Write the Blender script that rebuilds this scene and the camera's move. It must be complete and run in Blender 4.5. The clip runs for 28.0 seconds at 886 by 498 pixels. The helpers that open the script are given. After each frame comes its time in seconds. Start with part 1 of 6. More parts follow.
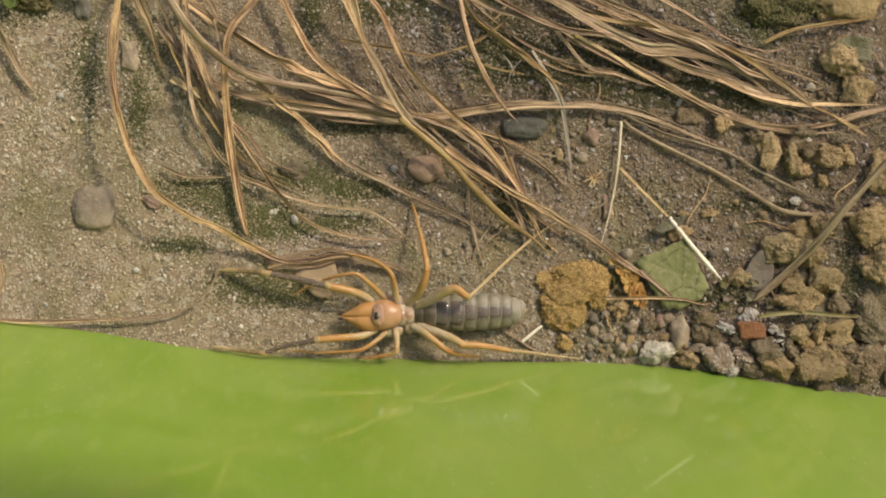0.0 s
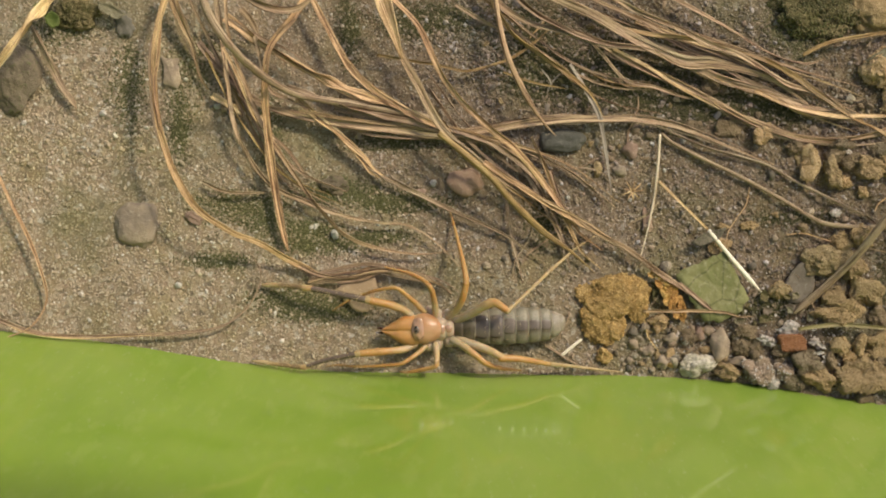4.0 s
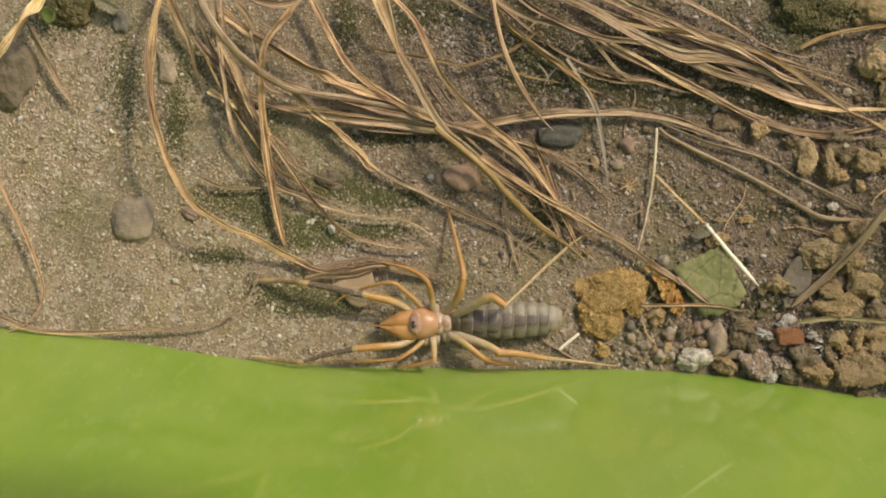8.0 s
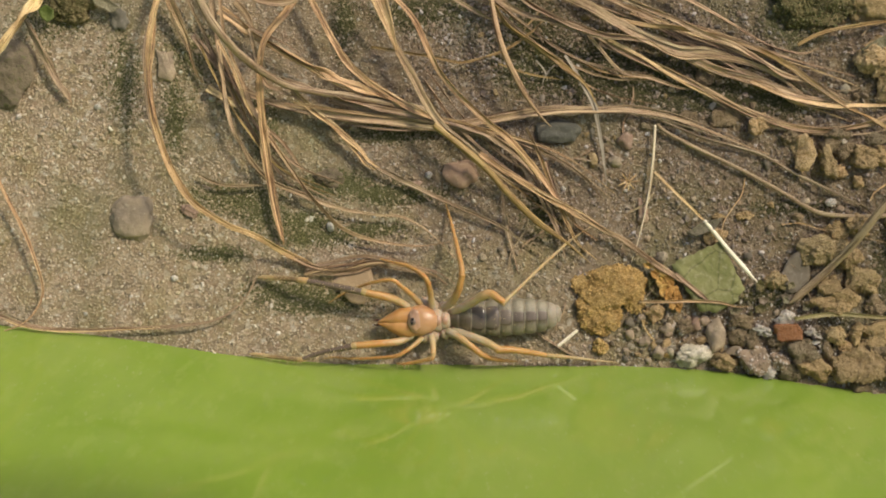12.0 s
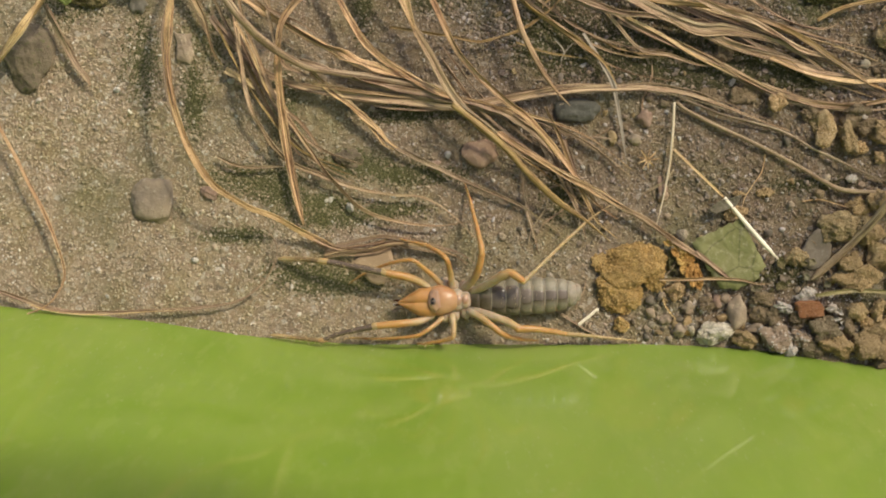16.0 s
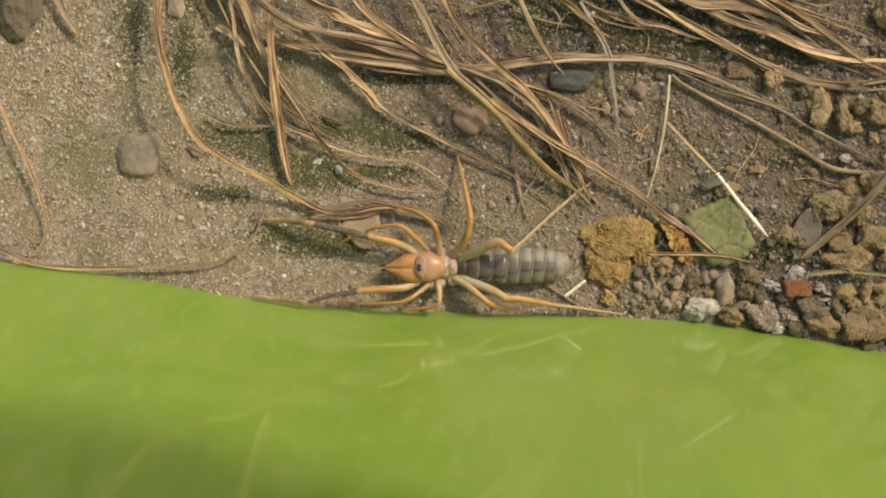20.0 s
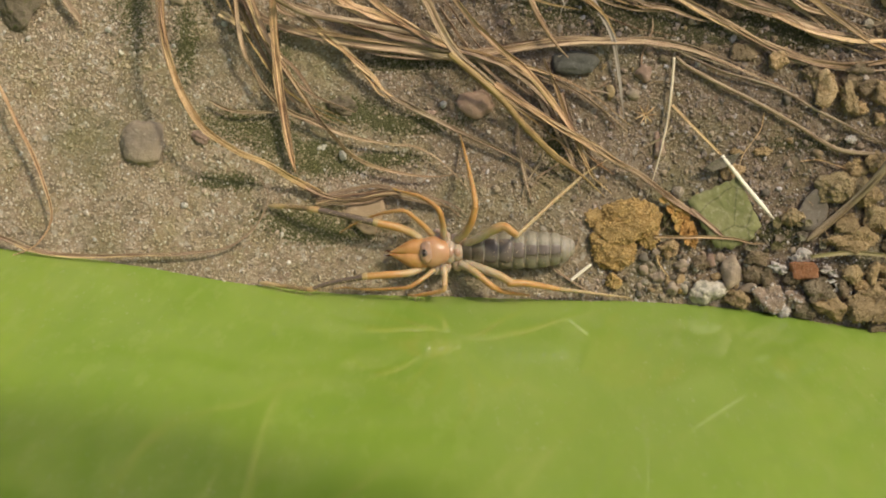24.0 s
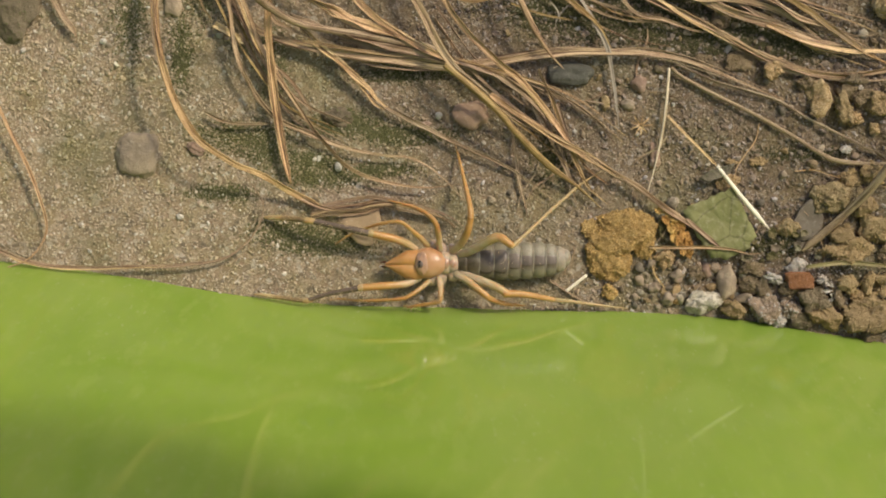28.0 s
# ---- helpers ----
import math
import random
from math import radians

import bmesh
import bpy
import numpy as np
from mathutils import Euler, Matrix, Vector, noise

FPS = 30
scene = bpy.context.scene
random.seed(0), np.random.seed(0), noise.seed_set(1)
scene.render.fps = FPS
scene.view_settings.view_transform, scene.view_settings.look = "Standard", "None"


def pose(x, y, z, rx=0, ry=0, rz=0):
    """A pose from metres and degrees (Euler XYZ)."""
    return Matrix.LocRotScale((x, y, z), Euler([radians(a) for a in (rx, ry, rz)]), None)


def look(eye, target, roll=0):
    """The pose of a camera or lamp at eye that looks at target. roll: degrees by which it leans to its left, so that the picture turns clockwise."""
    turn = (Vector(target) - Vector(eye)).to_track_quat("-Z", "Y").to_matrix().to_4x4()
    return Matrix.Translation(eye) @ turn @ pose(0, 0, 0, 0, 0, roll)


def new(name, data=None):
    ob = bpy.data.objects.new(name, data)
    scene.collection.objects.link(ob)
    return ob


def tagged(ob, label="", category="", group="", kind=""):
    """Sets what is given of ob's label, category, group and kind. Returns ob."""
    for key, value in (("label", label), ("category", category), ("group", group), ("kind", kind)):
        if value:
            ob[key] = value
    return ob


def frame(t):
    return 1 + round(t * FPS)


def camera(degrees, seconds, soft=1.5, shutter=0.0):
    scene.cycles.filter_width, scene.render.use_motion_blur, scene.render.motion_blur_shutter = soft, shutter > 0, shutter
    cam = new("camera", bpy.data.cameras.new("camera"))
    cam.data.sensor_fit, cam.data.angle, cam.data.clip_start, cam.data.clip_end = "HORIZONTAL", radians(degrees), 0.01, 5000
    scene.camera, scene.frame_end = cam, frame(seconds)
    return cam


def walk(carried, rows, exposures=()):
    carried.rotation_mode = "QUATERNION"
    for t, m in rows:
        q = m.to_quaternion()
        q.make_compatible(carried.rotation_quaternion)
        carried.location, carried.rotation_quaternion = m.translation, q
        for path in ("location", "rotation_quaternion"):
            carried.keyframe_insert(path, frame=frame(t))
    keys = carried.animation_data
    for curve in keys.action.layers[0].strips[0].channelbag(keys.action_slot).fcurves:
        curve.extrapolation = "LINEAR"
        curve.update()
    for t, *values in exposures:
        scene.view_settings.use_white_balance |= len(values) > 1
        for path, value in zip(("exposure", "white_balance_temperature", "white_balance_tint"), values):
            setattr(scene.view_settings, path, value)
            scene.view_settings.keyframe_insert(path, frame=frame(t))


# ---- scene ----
cam = camera(30.0, 28.0, soft=1.9)
cam.data.dof.use_dof = True
cam.data.dof.focus_distance = 0.361
cam.data.dof.aperture_fstop = 25.0
PATH = [
    (0, pose(-0.00168, 0.00022, 0.36441, -0.472, -1.495, 0.111)),
    (0.5, pose(-0.00164, 0.00013, 0.36504, -0.373, -1.477, 0.106)),
    (1, pose(-0.00119, 0.00012, 0.36532, -0.280, -1.097, 0.153)),
    (1.5, pose(0.00001, -0.00026, 0.36552, -0.139, -0.637, 0.027)),
    (2, pose(-0.00039, -0.00006, 0.36554, -0.111, -0.463, 0.000)),
    (2.5, pose(0.00014, -0.00003, 0.36565, -0.076, -0.125, 0.052)),
    (3, pose(-0.00000, -0.00000, 0.36574, 0.000, -0.000, -0.000)),
    (3.5, pose(0.00033, 0.00006, 0.36586, 0.027, 0.197, -0.106)),
    (5.5, pose(0.00040, 0.00040, 0.36587, 0.028, 0.173, -0.246)),
    (6, pose(0.00064, 0.00003, 0.36591, 0.099, 0.167, -0.233)),
    (6.5, pose(0.00049, -0.00007, 0.36577, 0.106, 0.138, -0.294)),
    (7, pose(0.00084, 0.00013, 0.36557, 0.028, 0.161, -0.385)),
    (7.5, pose(0.00070, 0.00006, 0.36545, -0.047, 0.111, -0.333)),
    (8, pose(0.00064, 0.00017, 0.36548, -0.157, 0.135, -0.357)),
    (8.5, pose(0.00067, 0.00001, 0.36579, -0.256, 0.239, -0.386)),
    (9, pose(0.00140, 0.00003, 0.36591, -0.304, 0.401, -0.404)),
    (9.5, pose(0.00089, -0.00003, 0.36576, -0.305, 0.353, -0.375)),
    (10, pose(0.00092, 0.00014, 0.36581, -0.344, 0.300, -0.427)),
    (10.5, pose(0.00068, -0.00009, 0.36578, -0.311, 0.214, -0.485)),
    (11, pose(0.00095, -0.00012, 0.36581, -0.272, 0.196, -0.475)),
    (11.5, pose(0.00058, -0.00004, 0.36593, -0.286, 0.117, -0.542)),
    (12, pose(0.00071, 0.00010, 0.36592, -0.252, 0.103, -0.488)),
    (12.5, pose(0.00138, -0.00001, 0.36588, -0.226, 0.199, -0.505)),
    (14.5, pose(0.00239, 0.00016, 0.36592, -0.432, 0.639, -0.587)),
    (15, pose(0.00252, -0.00004, 0.36581, -0.655, 0.906, -0.582)),
    (15.5, pose(0.00249, -0.00008, 0.36601, -0.860, 1.011, -0.930)),
    (16, pose(0.00209, 0.00005, 0.36593, -0.954, 0.999, -0.997)),
    (16.5, pose(0.00080, 0.00006, 0.36522, -0.748, 0.610, -0.545)),
    (17, pose(0.00075, 0.00043, 0.36421, -0.722, 0.413, -0.055)),
    (17.5, pose(0.00041, 0.00059, 0.36380, -1.046, 0.354, 0.514)),
    (18, pose(0.00016, 0.00082, 0.36373, -1.454, 0.225, 0.513)),
    (18.5, pose(0.00023, 0.00100, 0.36371, -1.688, 0.190, 0.638)),
    (19, pose(-0.00061, 0.00102, 0.36332, -1.837, 0.113, 0.951)),
    (19.5, pose(-0.00076, 0.00132, 0.36264, -2.032, 0.054, 1.121)),
    (20, pose(-0.00026, 0.00125, 0.36252, -2.297, 0.261, 0.955)),
    (20.5, pose(0.00049, 0.00087, 0.36285, -2.433, 0.505, 0.814)),
    (21, pose(0.00054, 0.00110, 0.36274, -2.545, 0.642, 0.613)),
    (21.5, pose(-0.00023, 0.00116, 0.36232, -2.560, 0.583, 0.717)),
    (23.5, pose(0.00010, 0.00122, 0.36166, -2.826, 0.516, 0.458)),
    (24, pose(0.00031, 0.00120, 0.36172, -2.816, 0.510, 0.468)),
    (24.5, pose(-0.00018, 0.00134, 0.36196, -2.821, 0.426, 0.477)),
    (25, pose(0.00018, 0.00118, 0.36184, -2.734, 0.459, 0.422)),
    (25.5, pose(-0.00064, 0.00132, 0.36166, -2.683, 0.319, 0.479)),
    (26, pose(0.00000, 0.00120, 0.36179, -2.601, 0.408, 0.408)),
    (26.5, pose(0.00001, 0.00119, 0.36166, -2.553, 0.413, 0.441)),
    (27, pose(-0.00015, 0.00128, 0.36164, -2.499, 0.341, 0.427)),
    (27.5, pose(-0.00041, 0.00118, 0.36155, -2.456, 0.269, 0.356)),
    (28, pose(-0.00040, 0.00114, 0.36162, -2.428, 0.239, 0.332)),
]
walk(cam, PATH)

# ---- light ----
SUN = Vector((0.5, 0.5, 0.707))
world = bpy.data.worlds.new("sky")
scene.world = world
world.use_nodes = True
sky = world.node_tree.nodes.new("ShaderNodeTexSky")
sky.sky_type = "NISHITA"
sky.sun_disc = False
sky.sun_elevation = radians(45)
sky.sun_rotation = radians(45)
sky.dust_density = 3.0
sky.air_density = 0.75
back = world.node_tree.nodes["Background"]
back.inputs["Strength"].default_value = 0.15
world.node_tree.links.new(sky.outputs[0], back.inputs["Color"])
sun_data = bpy.data.lights.new("sun", "SUN")
sun_data.energy, sun_data.angle, sun_data.color = 2.26, radians(6.0), (1.0, 0.895, 0.72)
sun = new("sun", sun_data)
sun.matrix_world = look(SUN * 3, (0, 0, 0))
scene.view_settings.exposure = 0.21

# ---- materials ----
MM = 0.001


def material(name, rough=0.6, metal=0.0, ior=1.45, sss=0.0):
    mat = bpy.data.materials.new(name)
    mat.use_nodes = True
    shader = mat.node_tree.nodes["Principled BSDF"]
    shader.inputs["Roughness"].default_value = rough
    shader.inputs["Metallic"].default_value = metal
    shader.inputs["IOR"].default_value = ior
    if sss:
        shader.inputs["Subsurface Weight"].default_value = sss
        shader.inputs["Subsurface Radius"].default_value = (1.0, 0.4, 0.15)
        shader.inputs["Subsurface Scale"].default_value = 0.0012
    return mat, mat.node_tree.nodes, mat.node_tree.links, shader


def tex_noise(nodes, links, vector, scale, detail=4.0, rough=0.6, size=None):
    n = nodes.new("ShaderNodeTexNoise")
    n.inputs["Scale"].default_value = scale
    n.inputs["Detail"].default_value = detail
    n.inputs["Roughness"].default_value = rough
    if size:
        mp = nodes.new("ShaderNodeMapping")
        mp.inputs["Scale"].default_value = size
        links.new(vector, mp.inputs["Vector"])
        vector = mp.outputs[0]
    links.new(vector, n.inputs["Vector"])
    return n.outputs["Fac"]


def ramp(nodes, links, fac, stops, hard=False):
    r = nodes.new("ShaderNodeValToRGB")
    if hard:
        r.color_ramp.interpolation = "CONSTANT"
    el = r.color_ramp.elements
    while len(el) < len(stops):
        el.new(0.5)
    for e, (p, c) in zip(el, stops):
        e.position, e.color = p, (*c, 1.0)
    links.new(fac, r.inputs["Fac"])
    return r.outputs["Color"]


def mix(nodes, links, fac, a, b, blend="MIX"):
    m = nodes.new("ShaderNodeMix")
    m.data_type, m.blend_type = "RGBA", blend
    for value, socket in ((fac, m.inputs[0]), (a, m.inputs[6]), (b, m.inputs[7])):
        if isinstance(value, (int, float)):
            socket.default_value = value
        elif isinstance(value, tuple):
            socket.default_value = (*value, 1.0)
        else:
            links.new(value, socket)
    return m.outputs[2]


def bump(nodes, links, shader, height, strength, distance):
    b = nodes.new("ShaderNodeBump")
    b.inputs["Strength"].default_value = strength
    b.inputs["Distance"].default_value = distance
    links.new(height, b.inputs["Height"])
    links.new(b.outputs[0], shader.inputs["Normal"])


def coords(nodes, which="Object"):
    return nodes.new("ShaderNodeTexCoord").outputs[which]


def grain_colors(dark=1.0):
    base = [(0.0, (0.26, 0.215, 0.155)), (0.08, (0.34, 0.275, 0.19)), (0.22, (0.42, 0.335, 0.225)), (0.36, (0.47, 0.37, 0.24)), (0.5, (0.39, 0.325, 0.225)),
            (0.62, (0.5, 0.4, 0.265)), (0.72, (0.43, 0.325, 0.225)), (0.82, (0.53, 0.435, 0.3)), (0.93, (0.53, 0.455, 0.335)), (0.985, (0.68, 0.62, 0.51))]
    return [(p, tuple(v * dark for v in c)) for p, c in base]


def dark_patches(n, l, v):
    """Two patches of darker, crumbly soil on the plan, with an uneven border."""
    far = n.new("ShaderNodeVectorMath")
    far.operation = "DISTANCE"
    l.new(v, far.inputs[0])
    far.inputs[1].default_value = (0.12, 0.02, 0.0)
    add = n.new("ShaderNodeMath")
    add.operation = "MULTIPLY_ADD"
    l.new(tex_noise(n, l, v, 28, 4), add.inputs[0])
    add.inputs[1].default_value = 0.12
    near = n.new("ShaderNodeVectorMath")
    near.operation = "DISTANCE"
    l.new(v, near.inputs[0])
    near.inputs[1].default_value = (0.022, 0.045, 0.0)
    both = n.new("ShaderNodeMath")
    both.operation = "MULTIPLY_ADD"
    l.new(near.outputs["Value"], both.inputs[0])
    both.inputs[1].default_value = 1.6
    both.inputs[2].default_value = 0.03
    least = n.new("ShaderNodeMath")
    least.operation = "MINIMUM"
    l.new(far.outputs["Value"], least.inputs[0])
    l.new(both.outputs[0], least.inputs[1])
    l.new(least.outputs[0], add.inputs[2])
    mr = n.new("ShaderNodeMapRange")
    mr.inputs["From Min"].default_value, mr.inputs["From Max"].default_value = 0.2, 0.12
    l.new(add.outputs[0], mr.inputs["Value"])
    return mr.outputs[0]


def soil_material():
    mat, n, l, sh = material("patchy_sandy_soil", 0.95)
    sh.inputs["Specular IOR Level"].default_value = 0.15
    v = coords(n)
    fine = tex_noise(n, l, v, 1500, 4, 0.7)
    mid = tex_noise(n, l, v, 160, 4)
    big = tex_noise(n, l, v, 30, 3)
    vor = n.new("ShaderNodeTexVoronoi")
    vor.inputs["Scale"].default_value = 900
    l.new(v, vor.inputs["Vector"])
    sep = n.new("ShaderNodeSeparateColor")
    l.new(vor.outputs["Color"], sep.inputs[0])
    col = ramp(n, l, sep.outputs[0], grain_colors(0.9))
    col = mix(n, l, 0.8, col, ramp(n, l, fine, [(0.3, (0.62, 0.58, 0.53)), (0.65, (1.0, 1.0, 1.0))]), "MULTIPLY")
    col = mix(n, l, 0.7, col, ramp(n, l, mid, [(0.3, (0.72, 0.69, 0.63)), (0.65, (1.0, 0.98, 0.95))]), "MULTIPLY")
    col = mix(n, l, dark_patches(n, l, v), col, mix(n, l, 1.0, col, (0.62, 0.595, 0.61), "MULTIPLY"))
    moist = tex_noise(n, l, v, 75, 5, 0.7)
    col = mix(n, l, ramp(n, l, moist, [(0.47, (0, 0, 0)), (0.66, (0.6, 0.6, 0.6))]), col, mix(n, l, 1.0, col, (0.84, 0.88, 0.62), "MULTIPLY"))
    wide = tex_noise(n, l, v, 2.5, 5, 0.65)
    col = mix(n, l, 0.6, col, ramp(n, l, wide, [(0.3, (0.62, 0.6, 0.52)), (0.6, (1.0, 1.0, 1.0))]), "MULTIPLY")
    algae = ramp(n, l, big, [(0.52, (0, 0, 0)), (0.68, (0.45, 0.45, 0.45))])
    col = mix(n, l, algae, col, (0.12, 0.125, 0.05))
    l.new(col, sh.inputs["Base Color"])
    bump(n, l, sh, fine, 0.7, 0.0006)
    return mat


def grain_material(name, stops):
    mat, n, l, sh = material(name, 0.8)
    sh.inputs["Specular IOR Level"].default_value = 0.25
    geo = n.new("ShaderNodeNewGeometry")
    col = ramp(n, l, geo.outputs["Random Per Island"], stops)
    v = coords(n)
    fine = tex_noise(n, l, v, 2500, 2)
    big = tex_noise(n, l, v, 30, 3)
    col = mix(n, l, 0.5, col, ramp(n, l, fine, [(0.3, (0.6, 0.58, 0.55)), (0.7, (1, 1, 1))]), "MULTIPLY")
    col = mix(n, l, dark_patches(n, l, v), col, mix(n, l, 1.0, col, (0.62, 0.595, 0.61), "MULTIPLY"))
    moist = tex_noise(n, l, v, 75, 5, 0.7)
    col = mix(n, l, ramp(n, l, moist, [(0.47, (0, 0, 0)), (0.66, (0.6, 0.6, 0.6))]), col, mix(n, l, 1.0, col, (0.84, 0.88, 0.62), "MULTIPLY"))
    col = mix(n, l, ramp(n, l, big, [(0.52, (0, 0, 0)), (0.68, (0.4, 0.4, 0.4))]), col, (0.13, 0.135, 0.055))
    l.new(col, sh.inputs["Base Color"])
    return mat


def stone_material(name, a, b, c, scale=300.0, rough=0.75, spread=0.25, pits=1.0):
    """Speckled stone: main colour a, patches b, fine grains c; shade varies from piece to piece."""
    mat, n, l, sh = material(name, rough)
    sh.inputs["Specular IOR Level"].default_value = 0.12
    v = coords(n)
    patch = tex_noise(n, l, v, scale, 4, 0.65)
    speck = tex_noise(n, l, v, scale * 6, 3, 0.7)
    col = ramp(n, l, patch, [(0.35, a), (0.65, b)])
    col = mix(n, l, ramp(n, l, speck, [(0.56, (0, 0, 0)), (0.68, (0.8, 0.8, 0.8))]), col, c)
    info = n.new("ShaderNodeObjectInfo")
    lo, hi = 1.0 - spread, 1.0
    col = mix(n, l, 1.0, col, ramp(n, l, info.outputs["Random"], [(0.0, (lo, lo, lo)), (0.5, (hi, hi * 0.96, hi * 0.9)), (1.0, (hi * 0.86, hi * 0.9, hi * 0.9))]), "MULTIPLY")
    l.new(col, sh.inputs["Base Color"])
    bump(n, l, sh, mix(n, l, 0.45, patch, speck), pits, 0.0014 * pits)
    return mat


def straw_material(name, light, mean, dark, rough=0.5, wear=1.0):
    """Dry blade with fibres along its length, paler and browner stretches, and small dark spots."""
    mat, n, l, sh = material(name, rough)
    sh.inputs["Specular IOR Level"].default_value = 0.3
    uv = coords(n, "UV")
    fibre = tex_noise(n, l, uv, 1.0, 3, 0.65, (3.5, 0.05, 1.0))
    fine = tex_noise(n, l, uv, 1.0, 3, 0.7, (6.5, 0.1, 1.0))
    stretch = tex_noise(n, l, uv, 1.0, 4, 0.65, (0.35, 0.13, 1.0))
    spots = tex_noise(n, l, uv, 1.0, 4, 0.7, (1.8, 0.6, 1.0))
    col = ramp(n, l, fibre, [(0.405, dark), (0.43, tuple(0.5 * (a + b) for a, b in zip(dark, mean))), (0.45, mean), (0.53, mean), (0.63, light)])
    col = mix(n, l, 0.7 * wear, col, ramp(n, l, fine, [(0.38, (0.36, 0.29, 0.23)), (0.43, (0.84, 0.81, 0.77)), (0.55, (1.02, 1.02, 1.01)), (0.66, (1.22, 1.23, 1.23))]), "MULTIPLY")
    col = mix(n, l, 0.9 * wear, col, ramp(n, l, stretch, [(0.3, (0.58, 0.47, 0.38)), (0.42, (0.82, 0.75, 0.68)), (0.5, (0.96, 0.92, 0.88)), (0.57, (1.01, 1.0, 0.89)), (0.7, (1.1, 1.11, 1.06))]), "MULTIPLY")
    col = mix(n, l, ramp(n, l, spots, [(0.57, (0, 0, 0)), (0.66, (0.7 * wear, 0.7 * wear, 0.7 * wear))]), col, (0.16, 0.105, 0.06))
    info = n.new("ShaderNodeObjectInfo")
    col = mix(n, l, wear, col, ramp(n, l, info.outputs["Random"], [(0.0, (0.86, 0.83, 0.78)), (0.25, (0.98, 0.9, 0.87)), (0.5, (1.06, 1.05, 1.0)), (0.75, (0.98, 0.95, 0.8)), (1.0, (1.02, 0.93, 0.87))]), "MULTIPLY")
    l.new(col, sh.inputs["Base Color"])
    bump(n, l, sh, fine, 0.35, 0.00012)
    return mat


def plastic_material():
    mat, n, l, sh = material("lime_green_plastic", 0.05, ior=1.45)
    sh.inputs["Specular IOR Level"].default_value = 0.64
    tall = n.new("ShaderNodeMapping")
    tall.inputs["Scale"].default_value = (1.0, 1.0, 0.22)
    l.new(coords(n), tall.inputs["Vector"])
    v = tall.outputs[0]
    haze = tex_noise(n, l, v, 30, 5, 0.65)
    dust = tex_noise(n, l, v, 1100, 2, 0.6)
    flat = tex_noise(n, l, v, 45, 4, 0.65)
    col = ramp(n, l, flat, [(0.32, (0.165, 0.274, 0.021)), (0.5, (0.192, 0.301, 0.028)), (0.68, (0.222, 0.325, 0.036))])
    speck = ramp(n, l, dust, [(0.63, (0, 0, 0)), (0.72, (0.5, 0.5, 0.5))])
    clear = ramp(n, l, haze, [(0.45, (0, 0, 0)), (0.7, (1, 1, 1))])
    col = mix(n, l, mix(n, l, 1.0, speck, clear, "MULTIPLY"), col, (0.42, 0.44, 0.26))
    col = mix(n, l, mix(n, l, 0.2, (0.0, 0.0, 0.0), clear), col, (0.29, 0.32, 0.13))
    smudge = tex_noise(n, l, v, 260, 3, 0.6)
    smear = tex_noise(n, l, v, 40, 4, 0.6, (0.9, 1.0, 1.4))
    col = mix(n, l, ramp(n, l, smudge, [(0.54, (0, 0, 0)), (0.66, (0.22, 0.22, 0.22))]), col, (0.29, 0.37, 0.08))
    col = mix(n, l, ramp(n, l, smear, [(0.55, (0, 0, 0)), (0.72, (0.2, 0.2, 0.2))]), col, (0.13, 0.22, 0.022))
    film = tex_noise(n, l, v, 9, 4, 0.6, (0.7, 1.0, 2.2))
    col = mix(n, l, ramp(n, l, film, [(0.42, (0, 0, 0)), (0.62, (0.36, 0.36, 0.36))]), col, (0.27, 0.35, 0.075))
    l.new(col, sh.inputs["Base Color"])
    r = n.new("ShaderNodeMapRange")
    r.inputs["To Min"].default_value, r.inputs["To Max"].default_value = 0.0, 0.085
    l.new(haze, r.inputs["Value"])
    l.new(r.outputs[0], sh.inputs["Roughness"])
    bump(n, l, sh, tex_noise(n, l, v, 90, 2), 0.05, 0.0003)
    return mat


def cuticle(name, a, b, rough=0.35, sss=0.15, scale=500.0, pits=0.5):
    mat, n, l, sh = material(name, rough, sss=sss)
    v = coords(n)
    col = ramp(n, l, tex_noise(n, l, v, scale, 4, 0.6), [(0.35, a), (0.65, b)])
    l.new(col, sh.inputs["Base Color"])
    bump(n, l, sh, tex_noise(n, l, v, scale * 4, 3), pits, 0.0004)
    return mat


SOIL = soil_material()
GRAINS = grain_material("sand_grains", grain_colors())
GRAVEL = grain_material("fine_gravel", [(0.0, (0.2, 0.16, 0.12)), (0.2, (0.34, 0.26, 0.18)), (0.45, (0.4, 0.34, 0.26)), (0.6, (0.27, 0.24, 0.2)), (0.75, (0.46, 0.34, 0.22)), (0.88, (0.5, 0.42, 0.35)), (0.97, (0.72, 0.67, 0.6))])
GREY_STONE = stone_material("grey_brown_stone", (0.25, 0.2, 0.145), (0.37, 0.295, 0.195), (0.44, 0.37, 0.26), 110, 0.75, pits=0.8)
SLATE = stone_material("dark_slate", (0.085, 0.082, 0.066), (0.12, 0.114, 0.092), (0.165, 0.155, 0.125), 200, 0.7, pits=0.6)
RED_STONE = stone_material("reddish_brown_stone", (0.27, 0.18, 0.125), (0.33, 0.23, 0.16), (0.42, 0.32, 0.235), 200, 0.7, pits=0.5)
CLOD = stone_material("ochre_earth", (0.4, 0.25, 0.088), (0.68, 0.455, 0.175), (0.86, 0.67, 0.34), 520, 0.95)
PALE_OCHRE = stone_material("pale_ochre_earth", (0.38, 0.255, 0.12), (0.56, 0.4, 0.215), (0.68, 0.54, 0.34), 420, 0.95)
